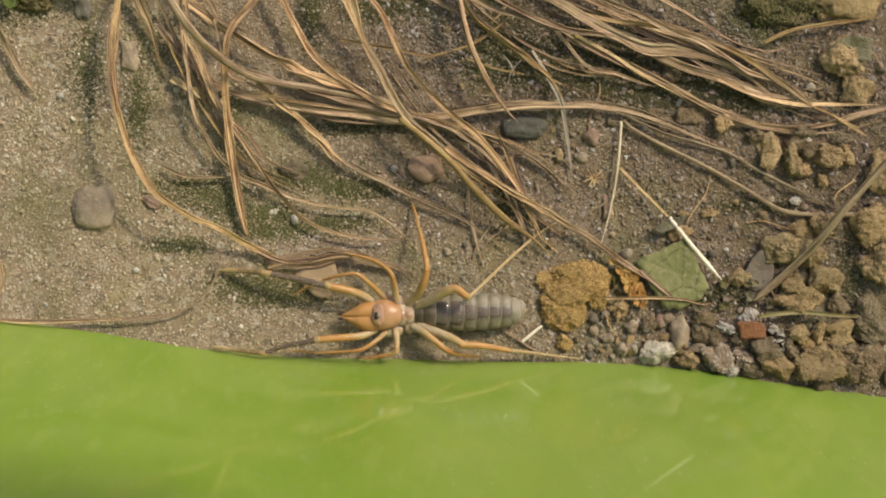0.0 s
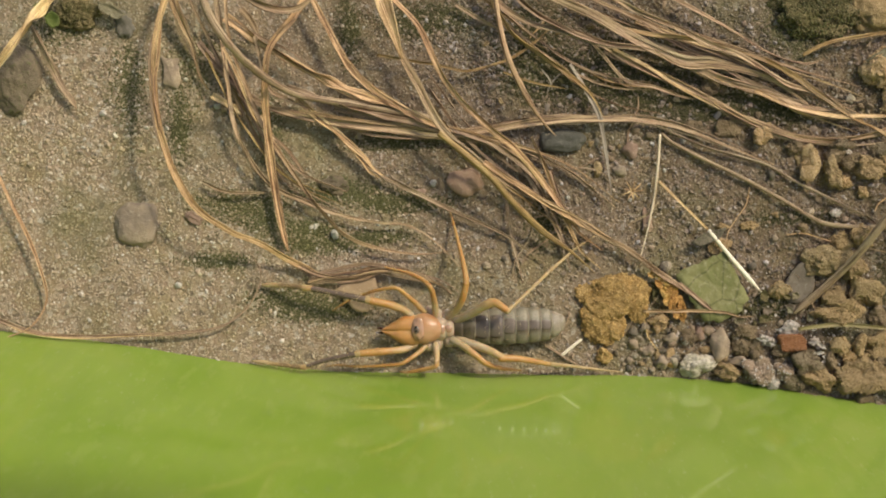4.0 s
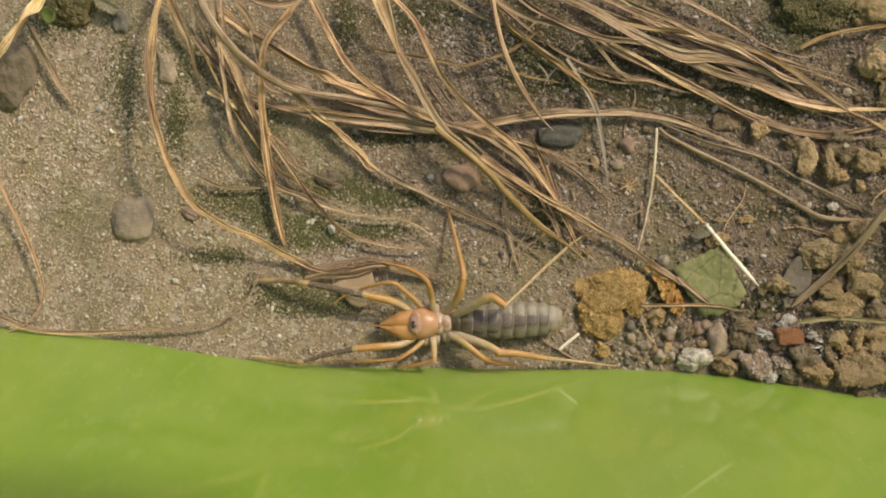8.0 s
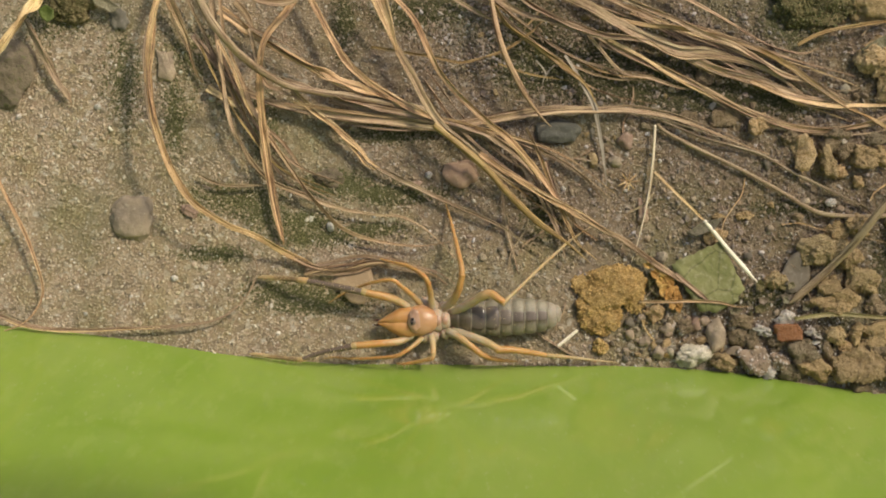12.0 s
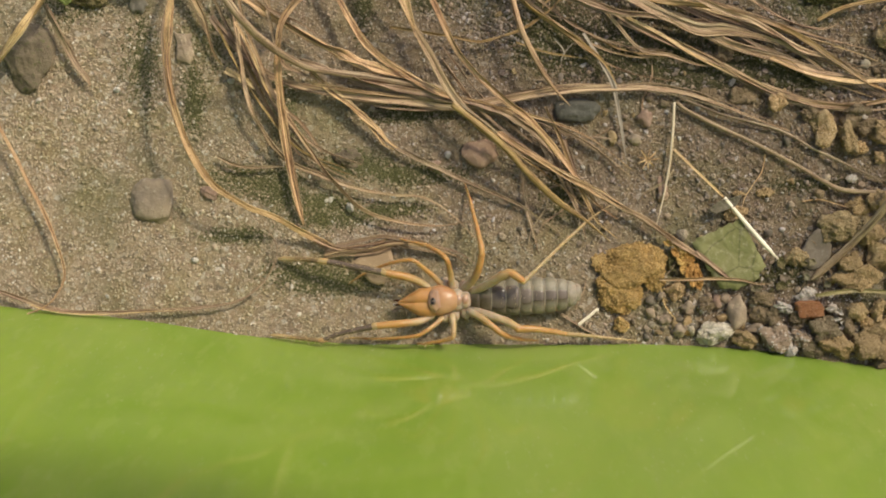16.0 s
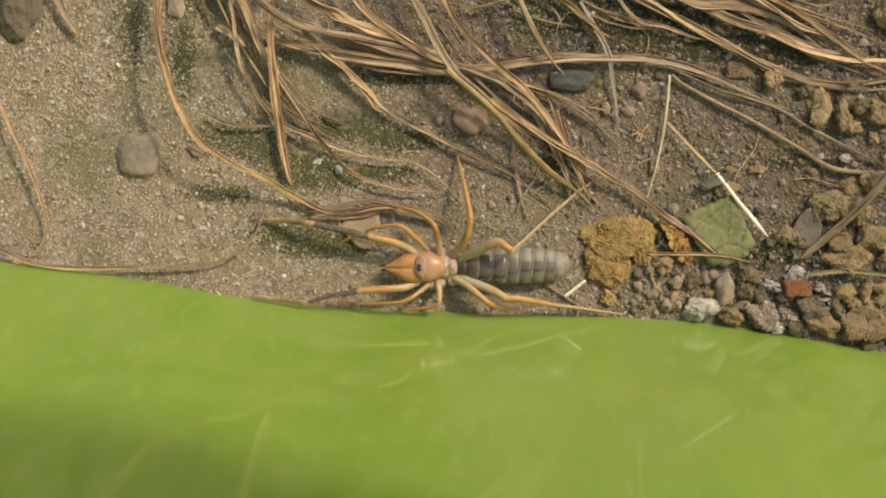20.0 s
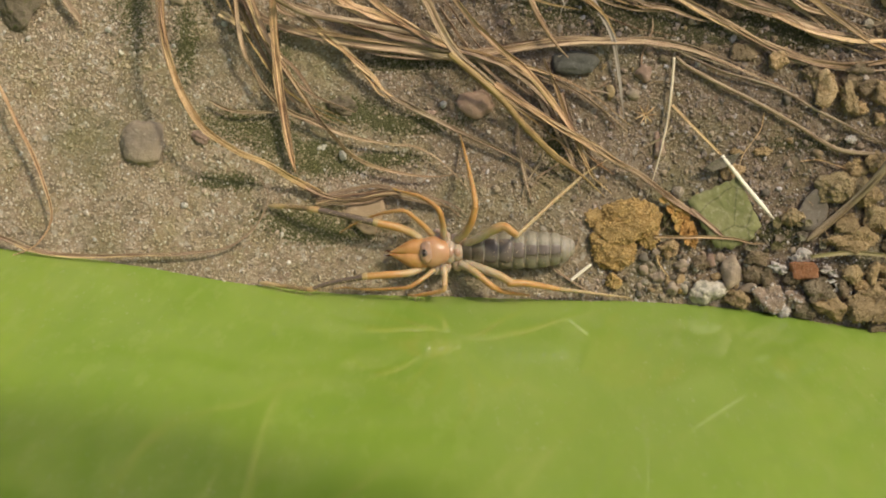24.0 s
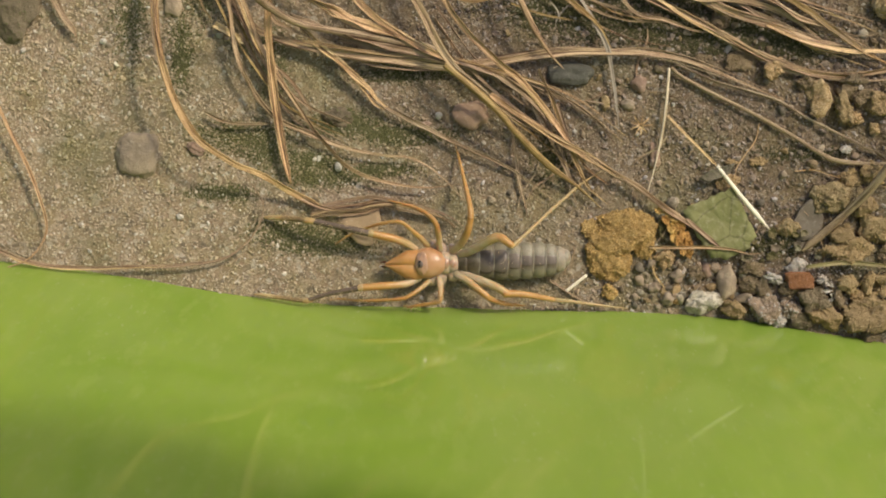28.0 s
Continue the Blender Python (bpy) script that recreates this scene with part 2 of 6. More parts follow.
DARK_CLOD = stone_material("brown_earth", (0.19, 0.143, 0.085), (0.265, 0.203, 0.124), (0.36, 0.285, 0.185), 300, 0.95)
PALE_ROCK = stone_material("pale_gritty_earth", (0.44, 0.37, 0.26), (0.33, 0.27, 0.18), (0.58, 0.51, 0.4), 420, 0.95)
CRUST = stone_material("white_flecked_earth", (0.3, 0.22, 0.15), (0.39, 0.295, 0.205), (0.56, 0.48, 0.4), 350, 0.95)
MOSSY = stone_material("mossy_earth", (0.07, 0.07, 0.025), (0.19, 0.155, 0.078), (0.33, 0.27, 0.155), 260, 0.95)
BRICK = stone_material("red_brick", (0.31, 0.135, 0.06), (0.37, 0.18, 0.085), (0.4, 0.25, 0.16), 260, 0.9)
WHITE_GRIT = stone_material("white_grit", (0.7, 0.65, 0.55), (0.55, 0.5, 0.41), (0.8, 0.77, 0.7), 500, 0.7)
def scrap_material():
    """Dry leaf skin, dusty, crazed with fine cracks."""
    mat, n, l, sh = material("dusty_green_leaf", 0.8)
    sh.inputs["Specular IOR Level"].default_value = 0.15
    v = coords(n)
    col = ramp(n, l, tex_noise(n, l, v, 180, 4), [(0.35, (0.155, 0.16, 0.058)), (0.65, (0.22, 0.212, 0.09))])
    vor = n.new("ShaderNodeTexVoronoi")
    vor.feature = "DISTANCE_TO_EDGE"
    vor.inputs["Scale"].default_value = 130
    l.new(v, vor.inputs["Vector"])
    crack = ramp(n, l, vor.outputs["Distance"], [(0.0, (0.75, 0.75, 0.75)), (0.03, (0, 0, 0))])
    col = mix(n, l, crack, col, (0.085, 0.08, 0.035))
    dust = ramp(n, l, tex_noise(n, l, v, 700, 4, 0.7), [(0.53, (0, 0, 0)), (0.68, (0.65, 0.65, 0.65))])
    col = mix(n, l, dust, col, (0.34, 0.31, 0.19))
    l.new(col, sh.inputs["Base Color"])
    bump(n, l, sh, tex_noise(n, l, v, 500, 4), 0.5, 0.0006)
    return mat


SCRAP = scrap_material()
DEAD_LEAF = stone_material("burnt_orange_dead_leaf", (0.34, 0.17, 0.05), (0.52, 0.29, 0.09), (0.62, 0.4, 0.15), 330, 0.6, 0.0)
DULL_LEAF = stone_material("grey_green_dead_leaf", (0.17, 0.15, 0.085), (0.24, 0.21, 0.13), (0.34, 0.29, 0.19), 200, 0.85, 0.2)
STRAW = straw_material("golden_straw", (0.75, 0.56, 0.335), (0.495, 0.348, 0.194), (0.16, 0.1, 0.055), 0.6)
TAN_STRAW = straw_material("dull_tan_straw", (0.56, 0.43, 0.285), (0.395, 0.292, 0.185), (0.12, 0.077, 0.045), 0.6)
PALE_STRAW = straw_material("bleached_straw", (0.8, 0.67, 0.44), (0.62, 0.47, 0.26), (0.3, 0.2, 0.1), 0.42)
BROWN_STRAW = straw_material("brown_straw", (0.46, 0.36, 0.25), (0.32, 0.24, 0.16), (0.11, 0.072, 0.045), 0.6)
OLIVE_STRAW = straw_material("olive_straw", (0.42, 0.31, 0.155), (0.32, 0.225, 0.1), (0.17, 0.12, 0.05), 0.45)
GREEN_STRAW = straw_material("yellow_green_straw", (0.39, 0.33, 0.19), (0.275, 0.238, 0.12), (0.13, 0.12, 0.05), 0.5, 0.8)
GREY_STRAW = straw_material("weathered_grey_straw", (0.42, 0.35, 0.245), (0.31, 0.253, 0.172), (0.13, 0.098, 0.062), 0.6)
WHITE_STRAW = straw_material("white_straw", (0.9, 0.85, 0.7), (0.86, 0.79, 0.62), (0.75, 0.66, 0.48), 0.4, 0.25)
CREAM_STRAW = straw_material("cream_straw", (0.86, 0.78, 0.6), (0.76, 0.67, 0.48), (0.5, 0.4, 0.24), 0.42, 0.5)
TWIG = straw_material("mouldy_grey_twig", (0.41, 0.37, 0.295), (0.36, 0.32, 0.25), (0.29, 0.25, 0.19), 0.85, 0.4)
PLASTIC = plastic_material()
HEAD = cuticle("salmon_cuticle", (0.41, 0.215, 0.095), (0.47, 0.27, 0.135), 0.3, 0.2, 220.0, 0.2)
def leg_material(name, pale):
    """Pale pink by the body, amber from the given share on, straw-pale towards the foot."""
    mat, n, l, sh = material(name, 0.36, sss=0.3)
    v = coords(n)
    far = n.new("ShaderNodeVectorMath")
    far.operation = "LENGTH"
    l.new(v, far.inputs[0])
    mr = n.new("ShaderNodeMapRange")
    mr.inputs["From Max"].default_value = 0.04
    l.new(far.outputs["Value"], mr.inputs["Value"])
    col = ramp(n, l, mr.outputs[0], [(pale * 0.7, (0.47, 0.37, 0.23)), (pale, (0.46, 0.325, 0.155)), (pale + 0.1, (0.44, 0.232, 0.066)), (0.6, (0.42, 0.238, 0.074)), (0.9, (0.42, 0.3, 0.135))])
    col = mix(n, l, 0.8, col, ramp(n, l, tex_noise(n, l, v, 450, 4, 0.65), [(0.3, (0.8, 0.73, 0.62)), (0.5, (0.97, 0.97, 0.95)), (0.68, (1.08, 1.12, 1.22))]), "MULTIPLY")
    l.new(col, sh.inputs["Base Color"])
    bump(n, l, sh, tex_noise(n, l, v, 900, 4, 0.7), 0.2, 0.0003)
    return mat


YELLOW = leg_material("amber_leg_cuticle", 0.19)
ORANGE = leg_material("orange_cuticle", 0.29)
HIND = leg_material("pale_hind_leg_cuticle", 0.34)
PINK = cuticle("pale_pink_cuticle", (0.37, 0.265, 0.17), (0.46, 0.35, 0.235), 0.42, 0.3)
DUSKY = cuticle("dusky_grey_cuticle", (0.095, 0.068, 0.046), (0.16, 0.115, 0.078), 0.2, 0.0, 160.0, 0.12)
SHIELD = cuticle("glossy_head_shield", (0.3, 0.17, 0.09), (0.38, 0.22, 0.12), 0.17, 0.05, 200.0, 0.02)
SHIELD.node_tree.nodes["Principled BSDF"].inputs["Specular IOR Level"].default_value = 1.0
def belly_material():
    """Smoky along the back, grey-tan towards the flanks, darker near the waist."""
    mat, n, l, sh = material("grey_abdomen", 0.45, sss=0.05)
    v = coords(n)
    sep = n.new("ShaderNodeSeparateXYZ")
    l.new(v, sep.inputs[0])
    axis_y = n.new("ShaderNodeMath")
    axis_y.operation = "MULTIPLY_ADD"
    l.new(sep.outputs["X"], axis_y.inputs[0])
    axis_y.inputs[1].default_value = -0.03
    l.new(sep.outputs["Y"], axis_y.inputs[2])
    off = n.new("ShaderNodeMath")
    off.operation = "ABSOLUTE"
    l.new(axis_y.outputs[0], off.inputs[0])
    warp = n.new("ShaderNodeMath")
    warp.operation = "MULTIPLY_ADD"
    l.new(tex_noise(n, l, v, 600, 3), warp.inputs[0])
    warp.inputs[1].default_value = 0.0012
    l.new(off.outputs[0], warp.inputs[2])
    mr = n.new("ShaderNodeMapRange")
    mr.inputs["From Min"].default_value, mr.inputs["From Max"].default_value = 0.0006, 0.0046
    l.new(warp.outputs[0], mr.inputs["Value"])
    col = ramp(n, l, mr.outputs[0], [(0.0, (0.12, 0.094, 0.066)), (0.22, (0.148, 0.118, 0.08)), (0.36, (0.21, 0.183, 0.127)), (0.7, (0.28, 0.246, 0.168)), (1.0, (0.25, 0.22, 0.148))])
    front = n.new("ShaderNodeMapRange")
    front.inputs["From Min"].default_value, front.inputs["From Max"].default_value = 0.004, 0.0155
    l.new(sep.outputs["X"], front.inputs["Value"])
    col = mix(n, l, front.outputs[0], mix(n, l, 1.0, col, (0.66, 0.62, 0.52), "MULTIPLY"), col)
    col = mix(n, l, 0.6, col, ramp(n, l, tex_noise(n, l, v, 1800, 3, 0.7), [(0.35, (0.7, 0.68, 0.62)), (0.6, (1, 1, 1))]), "MULTIPLY")
    l.new(col, sh.inputs["Base Color"])
    bump(n, l, sh, tex_noise(n, l, v, 1400, 3), 0.5, 0.0004)
    return mat


BELLY = belly_material()
BELLY_DARK = cuticle("smoky_abdomen_plate", (0.1, 0.078, 0.06), (0.17, 0.135, 0.104), 0.16, 0.0, 160.0, 0.15)
BELLY_TIP = cuticle("tan_abdomen_tip", (0.25, 0.21, 0.145), (0.33, 0.28, 0.2), 0.4, 0.1)
BLACK = cuticle("black_eye", (0.008, 0.008, 0.008), (0.015, 0.012, 0.01), 0.08, 0.0)
JAW_SKIN = cuticle("orange_jaw_cuticle", (0.4, 0.195, 0.056), (0.48, 0.255, 0.088), 0.28, 0.2, 220.0, 0.2)
JAW = cuticle("dark_red_fang", (0.06, 0.02, 0.01), (0.12, 0.04, 0.02), 0.25, 0.0)
HAIR = cuticle("golden_hair", (0.52, 0.36, 0.17), (0.66, 0.5, 0.27), 0.5, 0.0)
WHITE_ROCK = stone_material("cream_white_rock", (0.82, 0.765, 0.62), (0.5, 0.435, 0.31), (0.9, 0.87, 0.77), 620, 0.9, 0.0, 1.0)
PALE_LEAF = stone_material("amber_dead_leaf", (0.55, 0.32, 0.09), (0.68, 0.45, 0.16), (0.42, 0.22, 0.06), 400, 0.5, 0.0)
MID_CLOD = stone_material("tawny_earth", (0.295, 0.21, 0.105), (0.405, 0.297, 0.153), (0.51, 0.395, 0.225), 300, 0.95)
DIM_STONE = stone_material("dim_grey_stone", (0.13, 0.112, 0.083), (0.185, 0.158, 0.118), (0.25, 0.215, 0.165), 150, 0.75, pits=0.4)
MOSSY_STONE = stone_material("mossy_brown_stone", (0.12, 0.1, 0.068), (0.21, 0.17, 0.115), (0.13, 0.14, 0.055), 190, 0.9, pits=0.9)
FRESH_LEAF = stone_material("small_green_leaf", (0.075, 0.1, 0.022), (0.115, 0.14, 0.036), (0.17, 0.19, 0.07), 200, 0.6, 0.0, pits=0.3)
HUSK = stone_material("grey_brown_husk", (0.155, 0.122, 0.085), (0.225, 0.18, 0.13), (0.3, 0.25, 0.19), 160, 0.7, 0.0, pits=0.5)
FLECK = stone_material("white_fleck", (0.6, 0.52, 0.43), (0.74, 0.67, 0.58), (0.85, 0.8, 0.73), 500, 0.8)
TAN_CHIP = stone_material("tan_stone", (0.42, 0.3, 0.175), (0.49, 0.355, 0.215), (0.54, 0.425, 0.275), 150, 0.8, pits=0.35)
# Dark green for real moss and for greenish cast shadows painted on the sand.
MOSS_SHADE_GRAINS = grain_material("moss_and_shade_grains", [(0.0, (0.075, 0.078, 0.027)), (0.5, (0.118, 0.115, 0.046)), (0.85, (0.17, 0.158, 0.07)), (1.0, (0.28, 0.24, 0.13))])


# ---- building helpers; plan in millimetres ----
def finish(bm, name, mat, smooth=True):
    me = bpy.data.meshes.new(name)
    bm.to_mesh(me)
    bm.free()
    me.materials.append(mat)
    if smooth:
        me.polygons.foreach_set("use_smooth", [True] * len(me.polygons))
    return me


def part(name, bm, mat, parent, label="", smooth=True):
    ob = new(name, finish(bm, name, mat, smooth))
    ob.parent = parent
    if label:
        tagged(ob, label)
    return ob


def relief(x, y):
    """Height of the ground in millimetres."""
    v = 1.1 * noise.noise((x / 38.0, y / 38.0, 3.1)) + 0.55 * noise.noise((x / 13.0, y / 13.0, 7.7))
    rough = min(1.0, max(0.0, (x - 30) / 60.0))
    v += (0.25 + 0.75 * rough) * noise.noise((x / 5.0, y / 5.0, 1.3))
    v += (0.18 + 0.25 * rough) * noise.noise((x / 1.9, y / 1.9, 5.9))
    return v * math.exp(-((x / 400.0) ** 2 + (y / 400.0) ** 2))


def axis(inner0, inner1, step, far):
    a = list(np.arange(inner0, inner1 + step / 2, step))
    d, lo, hi = step, [], []
    p = q = 0.0
    while p < far:
        d *= 1.35
        p += d
        lo.append(inner0 - p)
        hi.append(inner1 + p)
    return lo[::-1] + a + hi


def ground():
    xs, ys = axis(-112, 116, 0.8, 400000), axis(-48, 72, 0.8, 400000)
    verts = [(x * MM, y * MM, relief(x, y) * MM) for y in ys for x in xs]
    w = len(xs)
    faces = [(j * w + i, j * w + i + 1, (j + 1) * w + i + 1, (j + 1) * w + i) for j in range(len(ys) - 1) for i in range(w - 1)]
    me = bpy.data.meshes.new("ground")
    me.from_pydata(verts, [], faces)
    me.materials.append(SOIL)
    me.polygons.foreach_set("use_smooth", [True] * len(me.polygons))
    return tagged(new("ground", me), "tan sandy soil with coarse grains and darker patches", "ground", kind="structure")


ICO = None


def ico_shape():
    global ICO
    if ICO is None:
        bm = bmesh.new()
        bmesh.ops.create_icosphere(bm, subdivisions=1, radius=1.0)
        ICO = (np.array([v.co for v in bm.verts]), np.array([[v.index for v in f.verts] for f in bm.faces]))
        bm.free()
    return ICO


def scatter(name, count, size, where, mat, label, category, seed, sink=0.25):
    """Loose grains lying on the ground, joined. size() and where() draw one grain's radius and place."""
    rng = np.random.default_rng(seed)
    base, tri = ico_shape()
    verts, faces = [], []
    for i in range(count):
        x, y = where(rng)
        r = size(rng)
        m = np.array(Euler(rng.uniform(0, 6.28, 3)).to_matrix())
        pts = base * rng.uniform(0.7, 1.2, (len(base), 1)) * (r, r * rng.uniform(0.65, 1.0), r * rng.uniform(0.45, 0.75))
        pts = pts @ m.T
        pts += (x, y, relief(x, y) + r * (0.5 - sink * 2))
        verts.append(pts * MM)
        faces.append(tri + i * len(base))
    me = bpy.data.meshes.new(name)
    me.from_pydata(np.concatenate(verts).tolist(), [], np.concatenate(faces).tolist())
    me.materials.append(mat)
    return tagged(new(name, me), label, category, kind="stuff")


def rock_mesh(name, mat, size, seed, lump=0.3, fine=0.08, detail=4, flat=0.0, angular=0.0, pear=0.0, boxy=0.0):
    """A stone or clod of half-sizes size in millimetres, lumpy, faceted or crumbly, about its middle."""
    bm = bmesh.new()
    bmesh.ops.create_icosphere(bm, subdivisions=detail, radius=1.0)
    off = Vector((seed * 3.17, seed * 1.71, seed * 0.93))
    reach = max(size)
    cut = random.Random(int(seed * 7) + 1)
    planes = [(Vector((cut.gauss(0, 1), cut.gauss(0, 1), cut.gauss(0, 0.8))).normalized(), cut.uniform(0.68, 0.95)) for _ in range(14)]
    for v in bm.verts:
        p, grain = v.co.copy(), 0.0
        d = 1.0 + lump * noise.noise(p * 1.3 + off) + lump * 0.6 * noise.noise(p * 2.9 + off)
        if angular:
            chip = min([h / max(0.05, p.dot(nv)) for nv, h in planes] + [1.15])
            d += (chip - 1.0) * min(1.0, angular * 2.6)
        if fine > 0.06:
            crumb, _ = noise.voronoi(p * reach * 1.3 + off)
            grain = fine * min(size) * 1.7 * (0.6 - 1.3 * crumb[0] + 0.7 * noise.noise(p * reach * 1.6 + off) + 0.5 * noise.noise(p * reach * 3.2 + off))
        else:
            d += fine * (noise.noise(p * 6.0 + off) + 0.7 * noise.noise(p * 13.0 + off))
        v.co = p * d
        if boxy:
            v.co *= 1.0 + boxy * (0.97 / max(abs(p.x), abs(p.y), abs(p.z)) - 1.0)
        if pear:
            low = max(0.0, -v.co.y)
            v.co.x = v.co.x * (1 - pear * low) - 0.7 * pear * low
        if flat:
            v.co.z = max(-0.7, min(flat + 0.05 * noise.noise(p * 5 + off), v.co.z))
        out = Vector((p.x / size[0], p.y / size[1], p.z / size[2])).normalized()
        v.co = (Vector((v.co.x * size[0], v.co.y * size[1], v.co.z * size[2])) + out * grain) * MM
    return finish(bm, name, mat)


def rock(name, mat, place, size, label, category, seed, turn=0.0, sink=0.45, group="", **shape):
    x, y = place[0], place[1]
    ob = new(name, rock_mesh(name, mat, size, seed, **shape))
    ob.matrix_world = pose(x * MM, y * MM, (relief(x, y) + size[2] * (1 - 2 * sink)) * MM, 0, 0, turn)
    return tagged(ob, label, category, group)


def spline(points, per=8):
    """Points of a smooth line through the given ones."""
    p = [Vector(q) for q in points]
    p = [p[0] * 2 - p[1]] + p + [p[-1] * 2 - p[-2]]
    out = []
    for i in range(1, len(p) - 2):
        a, b, c, d = p[i - 1:i + 3]
        for k in range(per):
            t = k / per
            out.append(0.5 * (2 * b + (c - a) * t + (2 * a - 5 * b + 4 * c - d) * t * t + (3 * b - a - 3 * c + d) * t ** 3))
    return out + [p[-2]]


BLADES = 0
ACROSS = (-1.0, -0.8, -0.6, -0.4, -0.2, 0.0, 0.2, 0.4, 0.6, 0.8, 1.0)


def ribbon(points, width, seed, tip, base, fold, twist, wander, origin=None, dome=False):
    """A creased, fibrous strip along a line: returns its bmesh, in metres about its middle, and that middle."""
    line = spline(points, 10)
    run, total = 0.0, sum((q - p).length for p, q in zip(line, line[1:]))
    bent = []
    for i, p in enumerate(line):
        if i:
            run += (p - line[i - 1]).length
        t = (line[min(len(line) - 1, i + 1)] - line[max(0, i - 1)]).normalized()
        side = t.cross(Vector((0, 0, 1))).normalized()
        bent.append(p + side * wander * (noise.noise((run / 9.0, seed, 0.5)) + 0.5 * noise.noise((run / 3.5, seed, 3.5))))
    line, run, rows = bent, 0.0, []
    centre = line[len(line) // 2].copy() if origin is None else origin
    bm = bmesh.new()
    uv = bm.loops.layers.uv.new("UVMap")
    rib = 0.02 + 0.03 * (seed * 7.7 % 1.0)
    ridge = [0.1 * noise.noise((k * 1.7, seed, 8.0)) + (rib if k % 2 else -rib) for k in range(len(ACROSS))]
    ridge[2 + int(seed * 13.7) % 7] -= 0.4 * (seed * 3.9 % 1.0)
    for i, p in enumerate(line):
        a, b = line[max(0, i - 1)], line[min(len(line) - 1, i + 1)]
        if i:
            run += (p - line[i - 1]).length
        s = run / total
        t = (b - a).normalized()
        side = t.cross(Vector((0, 0, 1))).normalized()
        side = Matrix.Rotation(twist * (2.3 * noise.noise((run / 24.0, seed, 2.0)) + 1.3 * noise.noise((run / 7.0, seed, 6.0))), 3, t) @ side
        up = side.cross(t)
        half = 0.5 * width * min(1.0, 0.15 + 0.85 * (1 - s) / max(tip, 0.01)) * min(1.0, (1 - base) + s / 0.15 * base)
        half *= 1.0 + 0.42 * noise.noise((run / 26.0, seed, 4.0)) + 0.16 * noise.noise((run / 11.0, seed, 5.0)) + 0.1 * noise.noise((run / 2.0, seed, 7.0))
        curl = fold * (1.0 + 1.4 * noise.noise((run / 17.0, seed, 9.0)))
        top, low = [], []
        for k, u in enumerate(ACROSS):
            h = half * (curl * abs(u) * 1.1 + ridge[k] * (0.75 + 1.1 * noise.noise((run / 14.0, seed + k * 5.1, 4.4))) + 0.12 * noise.noise((run / 4.0, seed + k * 3.3, 1.0)))
            if dome:
                h = half * (0.9 * math.sqrt(max(0.0, 1.0 - u * u)) - 0.3 + 0.25 * ridge[k])
            q = p + side * (u * half) + up * h - centre
            top.append(bm.verts.new(q * MM))
            low.append(bm.verts.new((q - up * 0.13) * MM))
        rows.append((top, low, run))
    us = [u * width * 0.5 + seed * 40 for u in ACROSS]
    last = len(ACROSS) - 1

    def quad(vs, uvs):
        f = bm.faces.new(vs)
        for lp, c in zip(f.loops, uvs):
            lp[uv].uv = c

    for (t0, l0, r0), (t1, l1, r1) in zip(rows, rows[1:]):
        for k in range(last):
            a, b = us[k], us[k + 1]
            quad((t0[k], t0[k + 1], t1[k + 1], t1[k]), ((a, r0), (b, r0), (b, r1), (a, r1)))
            quad((l0[k + 1], l0[k], l1[k], l1[k + 1]), ((b, r0), (a, r0), (a, r1), (b, r1)))
        for k in (0, last):
            vs = (t0[k], t1[k], l1[k], l0[k]) if k == 0 else (t1[k], t0[k], l0[k], l1[k])
            quad(vs, ((us[k], r0), (us[k], r1), (us[k], r1), (us[k], r0)))
    for top, low, run in (rows[0], rows[-1]):
        quad((*top, *low[::-1]), [(seed * 40, run)] * (2 * last + 2))
    bmesh.ops.recalc_face_normals(bm, faces=bm.faces)
    return bm, centre


def settled(p):
    """Lays a blade's point down close to the sand; raised stalks stay raised."""
    z = p[2] if p[2] < 1.5 else 1.5 + 0.42 * (p[2] - 1.5) if p[2] < 6 else 3.4 + 1.15 * (p[2] - 6)
    k = (365 - z) / (365 - p[2])
    return (p[0] * k, p[1] * k, z)


